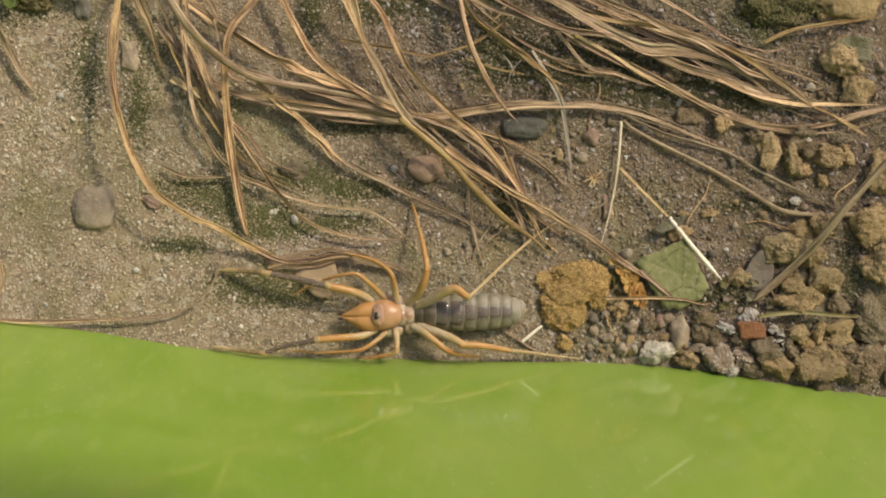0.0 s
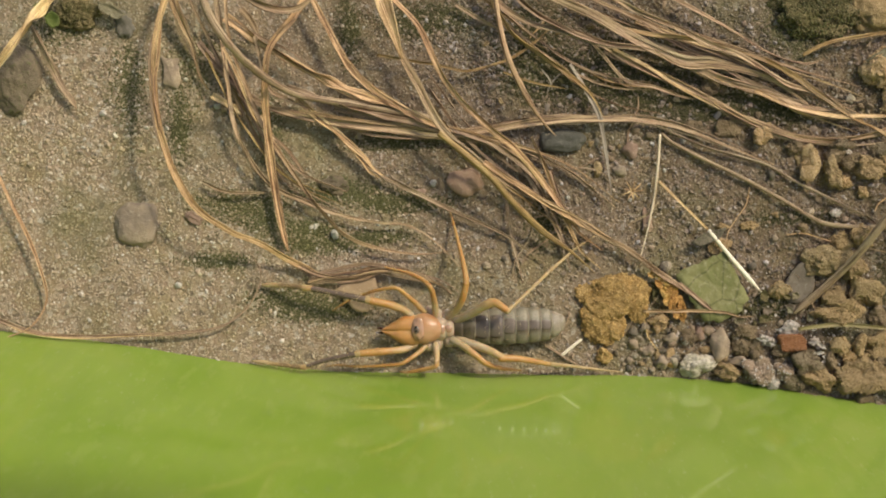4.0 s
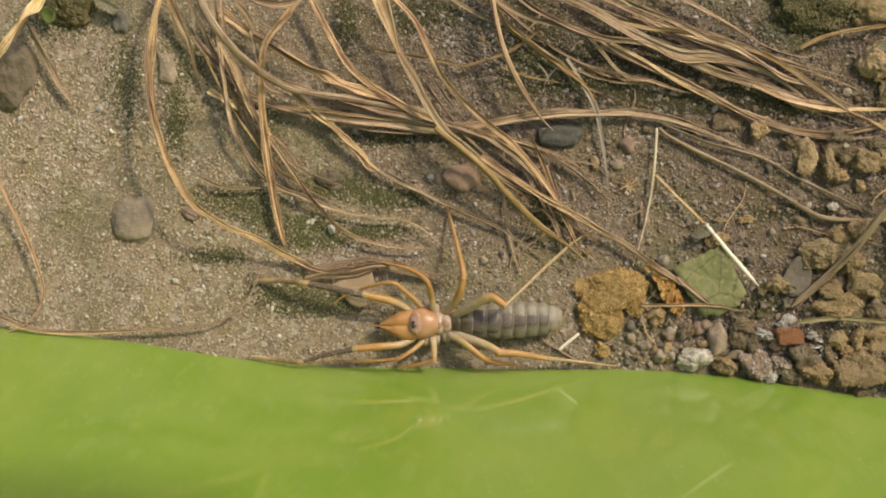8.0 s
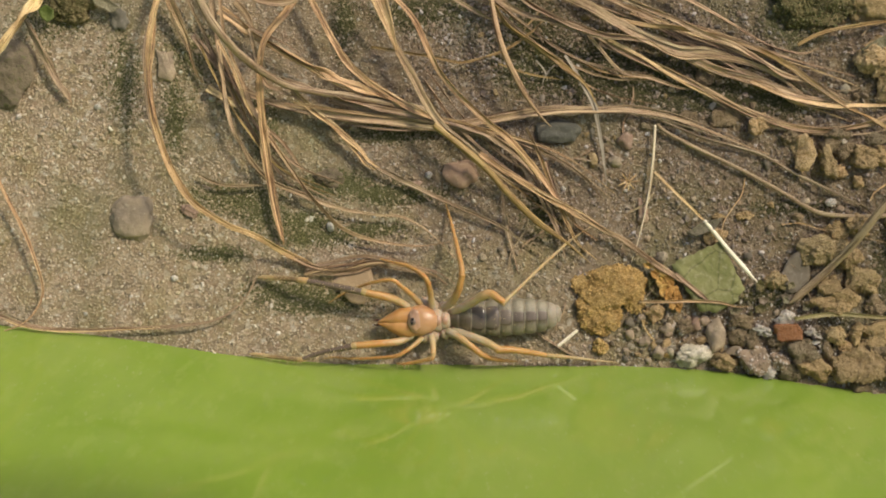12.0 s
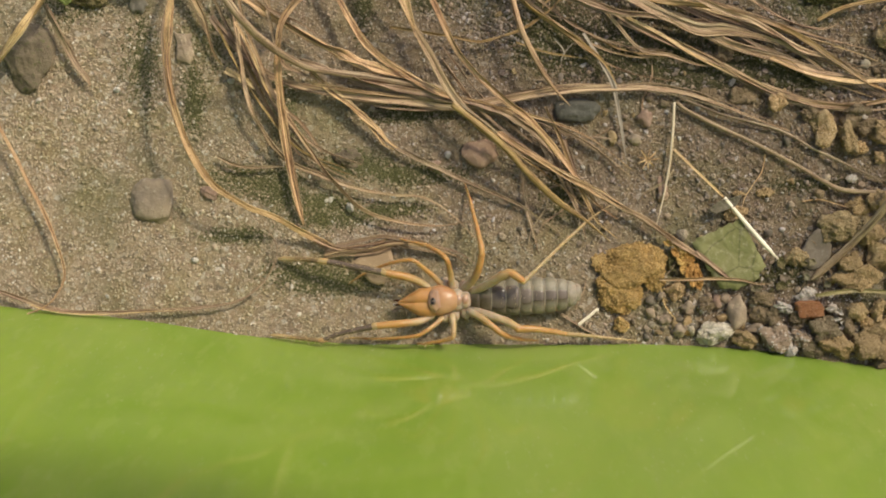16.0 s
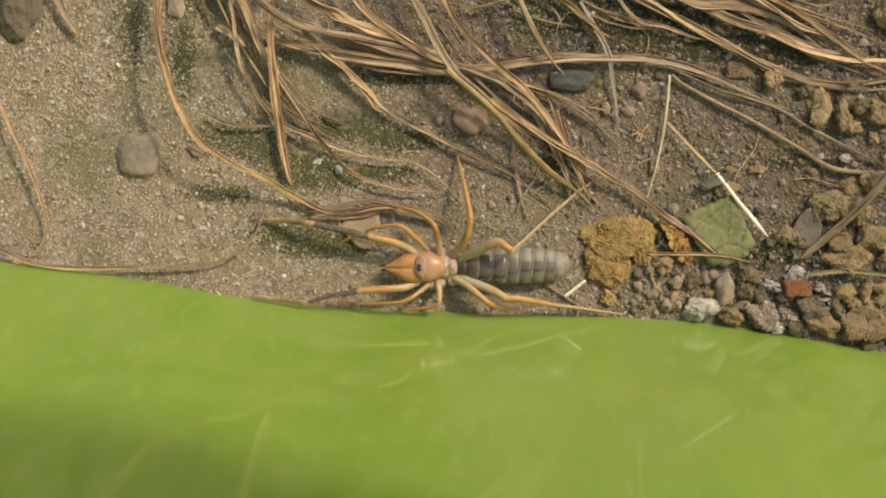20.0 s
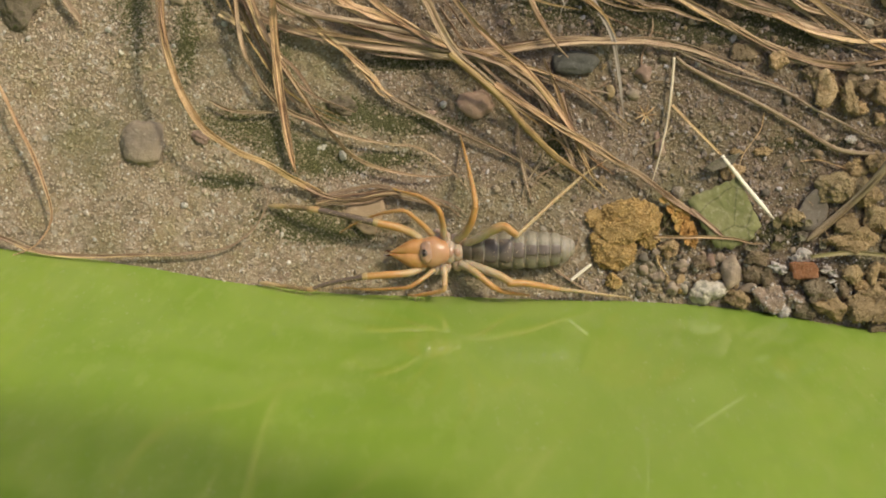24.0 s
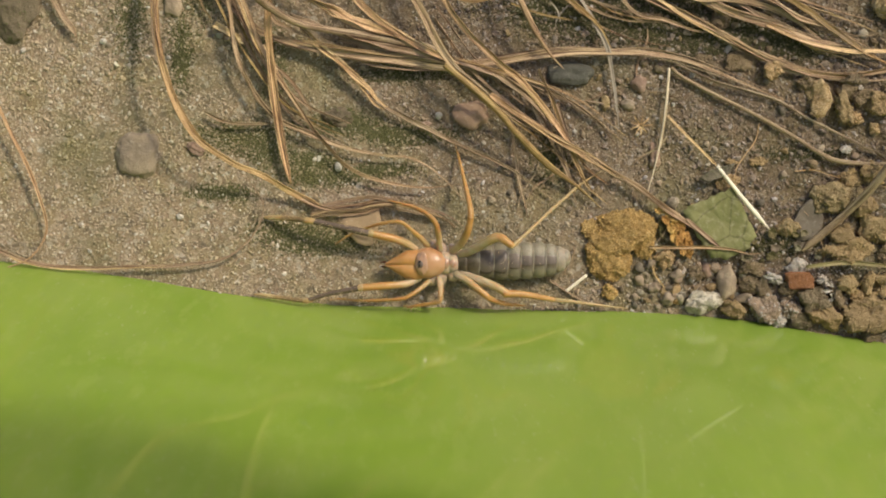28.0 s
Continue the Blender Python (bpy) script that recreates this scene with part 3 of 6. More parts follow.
def blade(points, width, mat=None, label="", tip=0.3, base=0.1, fold=0.3, twist=0.5, name="dry_grass_blade", category="grass blade", split=None, dome=False):
    """A dry grass blade; broad ones have split strands lying along them."""
    global BLADES
    BLADES += 1
    seed = BLADES * 0.731
    points = [settled(p) for p in points]
    full, width = width, width * 0.9
    vary = random.Random(BLADES * 17)
    fold, twist = fold * vary.uniform(0.35, 2.1), twist * vary.uniform(0.6, 1.9)
    bm, centre = ribbon(points, width, seed, tip, base, fold, 0.1 if dome else twist, 0.14 * min(1.0, twist / 0.4), None, dome)
    ob = new(name, finish(bm, name, mat or STRAW))
    ob.location = centre * MM
    rng = random.Random(BLADES)
    count = (2 if full > 1.55 else 1 if full > 1.0 else 0) if split is None else split
    if len(points) < 5:
        count = 0
    for k in range(count):
        n = len(points)
        i0 = rng.randrange(0, max(1, n // 2))
        i1 = min(n, i0 + max(4, int(n * rng.uniform(0.4, 0.8))))
        sign = 1 if (k + BLADES) % 2 else -1
        strand = []
        for i in range(i0, i1):
            p, q, r = Vector(points[i]), Vector(points[max(0, i - 1)]), Vector(points[min(n - 1, i + 1)])
            side = (r - q).cross(Vector((0, 0, 1))).normalized()
            ends = 0.1 if i in (i0, i1 - 1) else rng.uniform(0.25, 0.6)
            strand.append(p + side * sign * width * ends + Vector((0, 0, -0.15 + 0.5 * rng.random())))
        m = rng.choice((mat or STRAW, mat or STRAW, PALE_STRAW if mat is not TAN_STRAW else GREY_STRAW, BROWN_STRAW))
        sb, _ = ribbon(strand, width * rng.uniform(0.25, 0.42), seed + 7.7 * (k + 1), 0.5, 0.8, 0.4, 0.6, 0.2, centre)
        part("split_strand", sb, m, ob)
    return tagged(ob, label or "long dry golden-brown grass blade lying over sand", category, "dry grass blades")


def tube(bm, points, radii, sides=10, per=5, flat=1.0, caps=True, uneven=0.0):
    """A round limb along a smooth line, its radius gliding from value to value."""
    line = spline(points, per)
    rings = []
    for i, p in enumerate(line):
        f = i / per
        k = min(int(f), len(radii) - 2)
        r = radii[k] + (radii[k + 1] - radii[k]) * (f - k)
        r *= 1.0 + uneven * noise.noise(p * 0.9)
        t = (line[min(len(line) - 1, i + 1)] - line[max(0, i - 1)]).normalized()
        ref = Vector((0, 0, 1)) if abs(t.z) < 0.9 else Vector((1, 0, 0))
        side = t.cross(ref).normalized()
        up = side.cross(t)
        rings.append([bm.verts.new((p + side * math.cos(a) * r + up * math.sin(a) * r * flat) * MM) for a in (2 * math.pi * j / sides for j in range(sides))])
    for a, b in zip(rings, rings[1:]):
        for j in range(sides):
            bm.faces.new((a[j], a[(j + 1) % sides], b[(j + 1) % sides], b[j]))
    if caps:
        for ring, p, q in ((rings[0], line[0], line[1]), (rings[-1], line[-1], line[-2])):
            out = (p - q).normalized()
            r = (ring[0].co - p * MM).length
            tip = bm.verts.new(p * MM + out * r * 0.6)
            for j in range(sides):
                bm.faces.new((ring[j], ring[(j + 1) % sides], tip))
    bmesh.ops.recalc_face_normals(bm, faces=bm.faces)
    return bm


def ball(bm, centre, size, seed=0.0, lump=0.0, detail=3, turn=0.0):
    made = bmesh.ops.create_icosphere(bm, subdivisions=detail, radius=1.0)["verts"]
    rot = Matrix.Rotation(radians(turn), 3, "Z")
    for v in made:
        d = 1.0 + lump * noise.noise(v.co * 2.0 + Vector((seed, seed, seed)))
        v.co = (rot @ Vector((v.co.x * size[0] * d, v.co.y * size[1] * d, v.co.z * size[2] * d)) + Vector(centre)) * MM
    return made


# ---- ground and panel ----
ground()


FOOT = spline(((-370, 12, 0), (-180, -8, 0), (-98, -17.6, 0), (-73, -20.5, 0), (-48, -24.4, 0), (-23, -26.8, 0), (0, -27.2, 0), (27, -27.5, 0), (46, -28.0, 0), (65, -29.6, 0), (77, -31.5, 0), (98, -34.6, 0), (180, -47, 0), (370, -75, 0)), 12)
FOOT_X, FOOT_Y = [p.x for p in FOOT], [p.y for p in FOOT]


def panel_foot(x):
    """Where the panel's face meets the sand, along x, in millimetres."""
    return float(np.interp(x, FOOT_X, FOOT_Y))


LEAN = 0.24


def plastic_panel():
    bm = bmesh.new()
    xs = [-360 + 5.0 * i for i in range(145)]
    zs = [-8 + 5.0 * j for j in range(67)]
    face, back_side = [], []
    for z in zs:
        a, b = [], []
        for x in xs:
            y = panel_foot(x) - LEAN * z + 0.3 * noise.noise((x / 70.0, z / 60.0, 4.0))
            a.append(bm.verts.new((x * MM, y * MM, z * MM)))
            b.append(bm.verts.new((x * MM, (y - 2.5) * MM, z * MM)))
        face.append(a)
        back_side.append(b)
    for j in range(len(zs) - 1):
        for i in range(len(xs) - 1):
            bm.faces.new((face[j][i + 1], face[j][i], face[j + 1][i], face[j + 1][i + 1]))
            bm.faces.new((back_side[j][i], back_side[j][i + 1], back_side[j + 1][i + 1], back_side[j + 1][i]))
    for j in range(len(zs) - 1):
        for i in (0, len(xs) - 1):
            bm.faces.new((face[j][i], back_side[j][i], back_side[j + 1][i], face[j + 1][i]))
    for i in range(len(xs) - 1):
        for j in (0, len(zs) - 1):
            bm.faces.new((face[j][i], face[j][i + 1], back_side[j][i + 1], back_side[j][i]))
    bmesh.ops.recalc_face_normals(bm, faces=bm.faces)
    ob = new("plastic_panel", finish(bm, "plastic_panel", PLASTIC))
    return tagged(ob, "glossy lime-green plastic panel standing in the sand, dusty", "plastic panel")


plastic_panel()


# ---- the camel spider ----
BASE = Vector((0.1, -17.4, 0.0))


def at(p):
    """A place on the body, in the spider's own space; the body is carried low."""
    return Vector(p) - BASE - Vector((0, 0, 1.2))


def limb_at(p):
    """A place along a limb: low where it leaves the body, unchanged at a raised knee."""
    return Vector(p) - BASE - Vector((0, 0, 1.2 * min(1.0, max(0.0, (9.0 - p[2]) / 4.0)) * min(1.0, p[2] / 3.0)))


def limb(name, parent, points, radii, mat, label="", sides=10):
    return part(name, tube(bmesh.new(), [limb_at(p) for p in points], [0.92 * r for r in radii], sides, 6, 0.92, True, 0.06), mat, parent, label)


def hairs(parent, points, count, length, seed):
    """Fine bristles standing out of a limb."""
    rng = random.Random(seed)
    line = spline([limb_at(p) for p in points], 6)
    bm = bmesh.new()
    for _ in range(count):
        i = rng.randrange(len(line) - 1)
        p = line[i].lerp(line[i + 1], rng.random())
        t = (line[i + 1] - line[i]).normalized()
        a = rng.uniform(0, 6.28)
        side = t.cross(Vector((0, 0, 1))).normalized()
        out = (side * math.cos(a) + side.cross(t) * math.sin(a) + t * rng.uniform(0.1, 0.7)).normalized()
        tip = p + out * length * rng.uniform(0.5, 1.2)
        w = 0.045
        ring = [bm.verts.new((p + side * w * c + t * w * s) * MM) for c, s in ((1, 0), (-0.5, 0.87), (-0.5, -0.87))]
        end = bm.verts.new(tip * MM)
        for j in range(3):
            bm.faces.new((ring[j], ring[(j + 1) % 3], end))
    return part("hairs", bm, HAIR, parent, "fine golden bristles")


def camel_spider():
    body = new("camel_spider")
    body.location = BASE * MM
    tagged(body, "orange and grey camel spider resting on sand beside green plastic", "camel spider")
    # jaws
    for sign, seed in ((1, 2.0), (-1, 5.0)):
        bm = bmesh.new()
        cx, cy = -10.1, -17.5
        for v in ball(bm, (0, 0, 0), (1.0, 1.0, 1.0), seed, 0.0, 4):
            u = v.co / MM
            round_off = max(0.02, 1.0 - u.x * u.x) ** 0.5
            outer = float(np.interp(u.x, (-1.0, -0.9, -0.5, 0.0, 0.5, 1.0), (0.2, 0.55, 1.75, 3.05, 3.55, 3.35)))
            apart = float(np.interp(u.x, (-1.0, -0.55, 0.0, 1.0), (0.4, 0.3, 0.24, 0.18)))
            outer /= apart + 0.5
            side = u.y / round_off * round_off ** 0.4
            tall = u.z / round_off * round_off ** 0.4
            bumpy = 1.0 + 0.05 * noise.noise(u * 3.0 + Vector((seed, 0, 0)))
            v.co = (Vector((cx + 0.35 + u.x * 4.75, cy + sign * (outer * apart + 0.02) + side * outer * 0.5 * bumpy, 3.5 + tall * min(2.2, 0.5 + outer * 0.5) * bumpy)) - BASE) * MM
        jaw = part("jaw", bm, JAW_SKIN, body, "pointed orange jaw")
        tip = (cx - 4.1, cy + sign * 0.4, 4.6)
        limb("fang", jaw, [tip, (tip[0] - 0.7, tip[1] + sign * 0.12, 4.4), (tip[0] - 1.3, tip[1] - sign * 0.1, 4.0)], (0.3, 0.2, 0.05), JAW, "dark red-brown fang")
        hairs(jaw, [(cx - 4.5, cy + sign * 1.5, 5), (cx, cy + sign * 2.6, 5), (cx + 3, cy + sign * 2.4, 5)], 70, 1.8, seed)
    # head shield with the eyes
    bm = bmesh.new()
    for v in ball(bm, (0, 0, 0), (4.2, 3.45, 2.4), 3.0, 0.03, 4):
        s = v.co.x / (4.4 * MM)
        v.co.y *= 1.0 - 0.25 * max(0.0, s)
        v.co += at((-4.8, -17.1, 5.0)) * MM
    head = part("head_shield", bm, HEAD, body, "salmon head shield")
    bm = bmesh.new()
    ball(bm, at((-6.3, -17.1, 6.95)), (1.45, 2.55, 0.8), 4.0, 0.16, 4)
    part("head_crown", bm, SHIELD, head, "glossy pinkish-grey crown of the head")
    bm = bmesh.new()
    ball(bm, at((-6.6, -17.3, 7.45)), (0.7, 1.0, 0.5), 1.0, 0.25, 3)
    part("eye_mound", bm, DUSKY, head, "dark eye mound")
    for dy in (-0.42, 0.42):
        bm = bmesh.new()
        ball(bm, at((-6.6, -17.1, 7.9)) + Vector((-0.15, dy, 0)), (0.34, 0.32, 0.3), 0, 0, 2)
        part("eye", bm, BLACK, head, "shiny black eye")
    # thorax plates
    for x0, w, h in ((-1.36, 2.5, 2.0), (0.12, 1.95, 1.9)):
        bm = bmesh.new()
        ball(bm, at((x0, -17.16, 4.6)), (1.85, w, h * 0.8), x0, 0.05, 3)
        plate = part("thorax_plate", bm, PINK, body)
        bm = bmesh.new()
        ball(bm, at((x0 + 0.12, -17.16, 4.6 + h * 0.6)), (0.9, w * 0.5, h * 0.26), x0, 0.05, 3)
        part("back_plate", bm, SHIELD, plate, "dusky plate on the back")
    for p, s in (((-4.0, -13.8, 4.4), 1.3), ((-2.2, -14.4, 4.4), 1.35), ((0.0, -14.7, 4.4), 1.4), ((1.9, -15.7, 4.5), 1.3), ((-4.0, -20.6, 4.4), 1.2), ((-2.2, -20.3, 4.4), 1.3), ((0.5, -19.6, 4.4), 1.35), ((2.2, -18.9, 4.5), 1.25)):
        bm = bmesh.new()
        ball(bm, at(p) - Vector((0, 0, 0.55)), (s * 1.0, s * 1.3, s * 0.75), p[0], 0.06, 3)
        part("hip", bm, PINK, body)
    # abdomen, ring by ring
    edges = (1.48, 3.46, 6.05, 9.14, 12.22, 14.94, 17.65, 20.37, 22.72, 24.69)
    halves = (1.7, 2.7, 3.4, 3.75, 3.95, 3.95, 3.85, 3.6, 3.1, 2.2)
    for k, (a, b) in enumerate(zip(edges, edges[1:])):
        x0, x1 = a, b
        yc = -16.96 + 0.0158 * (a + b)
        h0, h1 = halves[k], halves[k + 1]
        mat = BELLY_TIP if k == 8 else BELLY
        n = 28
        for name, m, arc, lift in (("abdomen_segment", mat, None, 0.0), ("back_plate", BELLY_DARK, (0.0, 0.0, 0.75, 0.68, 0.42, 0.28, 0.28, 0.3, 0.3)[k], 0.06)):
            if name == "back_plate" and (k == 8 or k < 2):
                continue
            bm = bmesh.new()
            rings = []
            for f, bulge in ((-0.06, 0.86), (0.06, 0.97), (0.4, 1.04), (0.75, 1.045), (0.95, 0.985), (1.05, 0.86)):
                h = (h0 + (h1 - h0) * f) * bulge + lift
                x = x0 + (x1 - x0) * f
                ring = []
                for j in range(n if arc is None else 9):
                    ang = 2 * math.pi * j / n if arc is None else math.pi / 2 + arc * (j / 4 - 1) * (0.75 if f < 0.05 or f > 0.9 else 1.0)
                    sag = 0.92 + 0.08 * math.sin(ang)
                    ring.append(bm.verts.new((Vector((x, yc + math.cos(ang) * h, 3.2 + math.sin(ang) * h * 0.72 * sag)) - BASE) * MM))
                rings.append(ring)
            m_count = len(rings[0])
            for r0, r1 in zip(rings, rings[1:]):
                for j in range(m_count if arc is None else m_count - 1):
                    bm.faces.new((r0[j], r0[(j + 1) % m_count], r1[(j + 1) % m_count], r1[j]))
            if arc is None:
                bm.faces.new(rings[0])
                bm.faces.new(rings[-1])
            bmesh.ops.recalc_face_normals(bm, faces=bm.faces)
            if arc is None:
                seg = part(name, bm, m, body)
            else:
                bmesh.ops.solidify(bm, geom=bm.faces[:], thickness=0.05 * MM)
                part(name, bm, m, seg, "smoky dark plate on the back")
    for k in range(2, 9):
        x, h = edges[k], halves[k] * 0.985
        yc = -16.96 + 0.0316 * x
        arc = [(x + 0.12 * math.sin(9 * t), yc + math.cos(t) * h, 4.4 + math.sin(t) * h * 0.72 * (0.92 + 0.08 * math.sin(t))) for t in (0.1, 0.5, 1.0, 1.57, 2.1, 2.6, 3.04)]
        part("ring_fold", tube(bmesh.new(), [at(q) for q in arc], (0.1, 0.13, 0.13, 0.12, 0.13, 0.13, 0.1), 6, 6, 0.92), BELLY_TIP, body, "pale skin fold between rings")
    bm = bmesh.new()
    ball(bm, at((24.6, -15.9, 4.4)), (1.4, 2.0, 1.5), 2, 0.06, 3)
    part("abdomen_tip", bm, BELLY_TIP, body, "tan tip of the abdomen")

    for k in range(5):
        y = -16.9 + 1.2 * (k - 2)
        hairs(body, [(3.2, y, 4.5), (13.1, y, 8.1 - 0.7 * abs(k - 2)), (24.8, y, 4.8)], 10, 1.2, 60 + k)

    def leg(name, seed, femur, shin, foot, rf, rs, rt, mats, bristle=130):
        top = limb(name, body, femur, rf, mats[0])
        limb("shin", top, shin, rs, mats[1])
        for q, r in ((shin[0], rs[0]), (foot[0], rt[0])):
            bm = bmesh.new()
            ball(bm, limb_at(q), (r * 0.96, r * 0.96, r * 0.9), q[0], 0.05, 2)
            part("joint", bm, mats[1], top, "narrow leg joint")
        limb("foot", top, foot, rt, mats[2])
        hairs(top, femur + shin[1:] + foot[1:], bristle, 1.7, seed)
        return top

    # feelers
    a = limb("feeler", body, [(-7.7, -14.2, 4.6), (-9.8, -12.8, 5.6), (-12.8, -11.7, 6.6), (-17.6, -10.7, 7.2)], (0.8, 0.9, 0.98, 0.85), ORANGE)
    limb("shin", a, [(-17.4, -10.7, 7.2), (-22.6, -9.6, 7.0), (-27.5, -8.6, 6.6), (-30.2, -8.1, 6.2)], (0.82, 0.8, 0.72, 0.72), DUSKY, "dusky grey-brown shin")
    limb("joint", a, [(-29.4, -8.2, 6.3), (-30.5, -8.1, 6.2), (-31.5, -8.0, 6.0)], (0.74, 0.82, 0.68), YELLOW)
    limb("foot", a, [(-31.2, -8.0, 6.0), (-33.5, -7.8, 5.2), (-35.5, -7.6, 4.4), (-37.2, -7.6, 3.8)], (0.62, 0.64, 0.56, 0.5), TARSUS)
    limb("foot_pad", a, [(-36.8, -7.6, 3.9), (-38.2, -7.5, 3.4), (-39.6, -7.5, 2.8), (-40.9, -7.5, 2.2)], (0.5, 0.66, 0.6, 0.3), PALE_LEG, "amber pad at the feeler's tip")
    limb("joint", a, [(-16.8, -10.8, 7.2), (-17.3, -10.7, 7.2), (-17.8, -10.5, 7.2)], (0.86, 0.92, 0.85), PALE_LEG, "pale ring at the knee")
    hairs(a, [(-9.8, -12.8, 5.6), (-17.6, -10.7, 7.2), (-27.5, -8.6, 6.6), (-38.9, -7.6, 3.0)], 260, 2.6, 11)
    b = limb("feeler", body, [(-6.7, -20.4, 4.6), (-9.7, -21.6, 5.4), (-14.0, -22.0, 6.2), (-19.9, -22.4, 6.8)], (0.75, 0.88, 0.92, 0.8), ORANGE)
    limb("shin", b, [(-19.5, -22.4, 6.8), (-23.8, -23.3, 6.4), (-27.6, -24.2, 5.6), (-30.9, -25.4, 5.0)], (0.76, 0.6, 0.52, 0.52), DUSKY, "dusky grey-brown shin")
    limb("joint", b, [(-30.1, -25.3, 5.0), (-31.2, -25.5, 4.9), (-32.1, -25.5, 4.8)], (0.55, 0.68, 0.52), YELLOW)
    limb("foot", b, [(-31.8, -25.5, 4.8), (-34.0, -25.3, 4.2), (-36.5, -25.0, 3.7), (-38.8, -24.8, 3.2)], (0.54, 0.56, 0.5, 0.44), TARSUS)
    limb("foot_pad", b, [(-38.4, -24.8, 3.3), (-39.9, -24.6, 2.9), (-41.4, -24.4, 2.5), (-43.0, -24.3, 2.0)], (0.44, 0.56, 0.5, 0.25), PALE_LEG, "amber pad at the feeler's tip")
    limb("joint", b, [(-19.0, -22.3, 6.8), (-19.5, -22.4, 6.8), (-20.0, -22.6, 6.8)], (0.8, 0.86, 0.79), PALE_LEG, "pale ring at the knee")
    hairs(b, [(-9.7, -21.6, 5.4), (-19.9, -22.4, 6.8), (-30.9, -25.4, 5.0), (-42.2, -24.3, 2.4)], 200, 2.2, 12)
    # first legs, thin and carried forward
    leg("leg", 21, [(-4.9, -13.5, 4.6), (-6.9, -11.4, 6.0), (-8.8, -9.7, 7.2)], [(-8.8, -9.7, 7.2), (-10.6, -8.3, 7.8), (-12.5, -8.1, 7.6), (-15.8, -8.7, 6.6)], [(-15.8, -8.7, 6.6), (-19.3, -9.9, 4.6), (-22.5, -11.4, 2.4), (-25.4, -13.3, 0.9)], (0.68, 0.6, 0.52), (0.52, 0.48, 0.42, 0.38), (0.38, 0.32, 0.26, 0.12), (YELLOW, YELLOW, YELLOW))
    leg("leg", 22, [(-4.7, -20.9, 4.6), (-6.3, -22.3, 5.8), (-8.3, -23.7, 6.6)], [(-8.3, -23.7, 6.6), (-10.3, -24.7, 6.8), (-14.0, -25.1, 6.0), (-17.8, -25.4, 5.0)], [(-17.8, -25.4, 5.0), (-20.9, -25.4, 3.6), (-24.1, -25.2, 2.2), (-26.7, -25.5, 1.2)], (0.62, 0.56, 0.5), (0.5, 0.46, 0.42, 0.36), (0.36, 0.3, 0.24, 0.12), (YELLOW, YELLOW, YELLOW))
    # second legs
    leg("leg", 23, [(-2.5, -14.2, 4.6), (-2.7, -11.5, 6.4), (-3.2, -8.9, 8.0)], [(-3.2, -8.9, 8.0), (-3.9, -7.6, 8.2), (-5.6, -6.2, 7.4), (-8.1, -4.9, 6.4)], [(-8.1, -4.9, 6.4), (-10.3, -4.4, 5.6), (-12.2, -4.0, 4.4), (-14.4, -3.3, 3.4)], (0.85, 0.72, 0.62), (0.62, 0.6, 0.52, 0.42), (0.42, 0.34, 0.28, 0.14), (YELLOW, YELLOW, YELLOW))
    leg("leg", 24, [(-2.7, -20.4, 4.6), (-2.3, -22.3, 5.8), (-2.3, -24.2, 6.6)], [(-2.3, -24.2, 6.6), (-2.6, -25.2, 6.6), (-4.4, -25.8, 6.0), (-6.4, -26.2, 5.4)], [(-6.4, -26.2, 5.4), (-7.9, -26.5, 5.0), (-8.9, -26.7, 4.4), (-10.4, -26.6, 3.6)], (0.8, 0.72, 0.64), (0.64, 0.6, 0.5, 0.44), (0.44, 0.4, 0.36, 0.2), (YELLOW, YELLOW, YELLOW))
    # third legs
    leg("leg", 25, [(0.2, -14.4, 4.6), (2.0, -12.9, 6.4), (3.4, -10.3, 8.4), (4.1, -7.2, 9.4)], [(4.1, -7.2, 9.4), (4.0, -5.4, 9.2), (3.3, -1.7, 7.6), (2.5, 1.6, 5.6)], [(2.5, 1.6, 5.6), (2.0, 3.8, 4.4), (1.4, 6.1, 2.6), (0.7, 8.6, 1.0)], (0.95, 0.95, 0.82, 0.75), (0.75, 0.68, 0.52, 0.44), (0.44, 0.38, 0.3, 0.12), (YELLOW, YELLOW, YELLOW))
    leg("leg", 26, [(1.0, -19.6, 4.6), (3.0, -20.5, 6.0), (5.4, -22.2, 7.0), (8.1, -24.4, 7.2)], [(8.1, -24.4, 7.2), (9.6, -25.1, 6.8), (11.6, -25.7, 6.0), (13.1, -26.0, 5.4)], [(13.1, -26.0, 5.4), (14.3, -26.1, 5.0), (15.3, -26.3, 4.4), (16.2, -26.3, 3.8)], (0.95, 0.9, 0.8, 0.7), (0.7, 0.62, 0.5, 0.44), (0.44, 0.38, 0.3, 0.16), (YELLOW, YELLOW, YELLOW))
    # hind legs, long and thrown back
    leg("leg", 27, [(2.0, -15.4, 4.8), (5.4, -13.6, 7.4), (8.3, -11.8, 9.4), (10.2, -11.2, 10.4), (12.1, -12.4, 11.0), (13.1, -13.0, 11.0)], [(12.9, -13.1, 11.0), (14.7, -11.5, 10.4), (17.8, -8.7, 8.6), (21.9, -5.0, 6.2)], [(21.9, -5.0, 6.2), (24.8, -2.6, 4.6), (28.0, 0.1, 3.2), (32.7, 3.1, 1.0)], (0.95, 1.05, 1.12, 1.02, 0.85, 0.7), (0.66, 0.46, 0.4, 0.4), (0.4, 0.36, 0.28, 0.12), (HIND, PALE_LEG, PALE_LEG), 90)
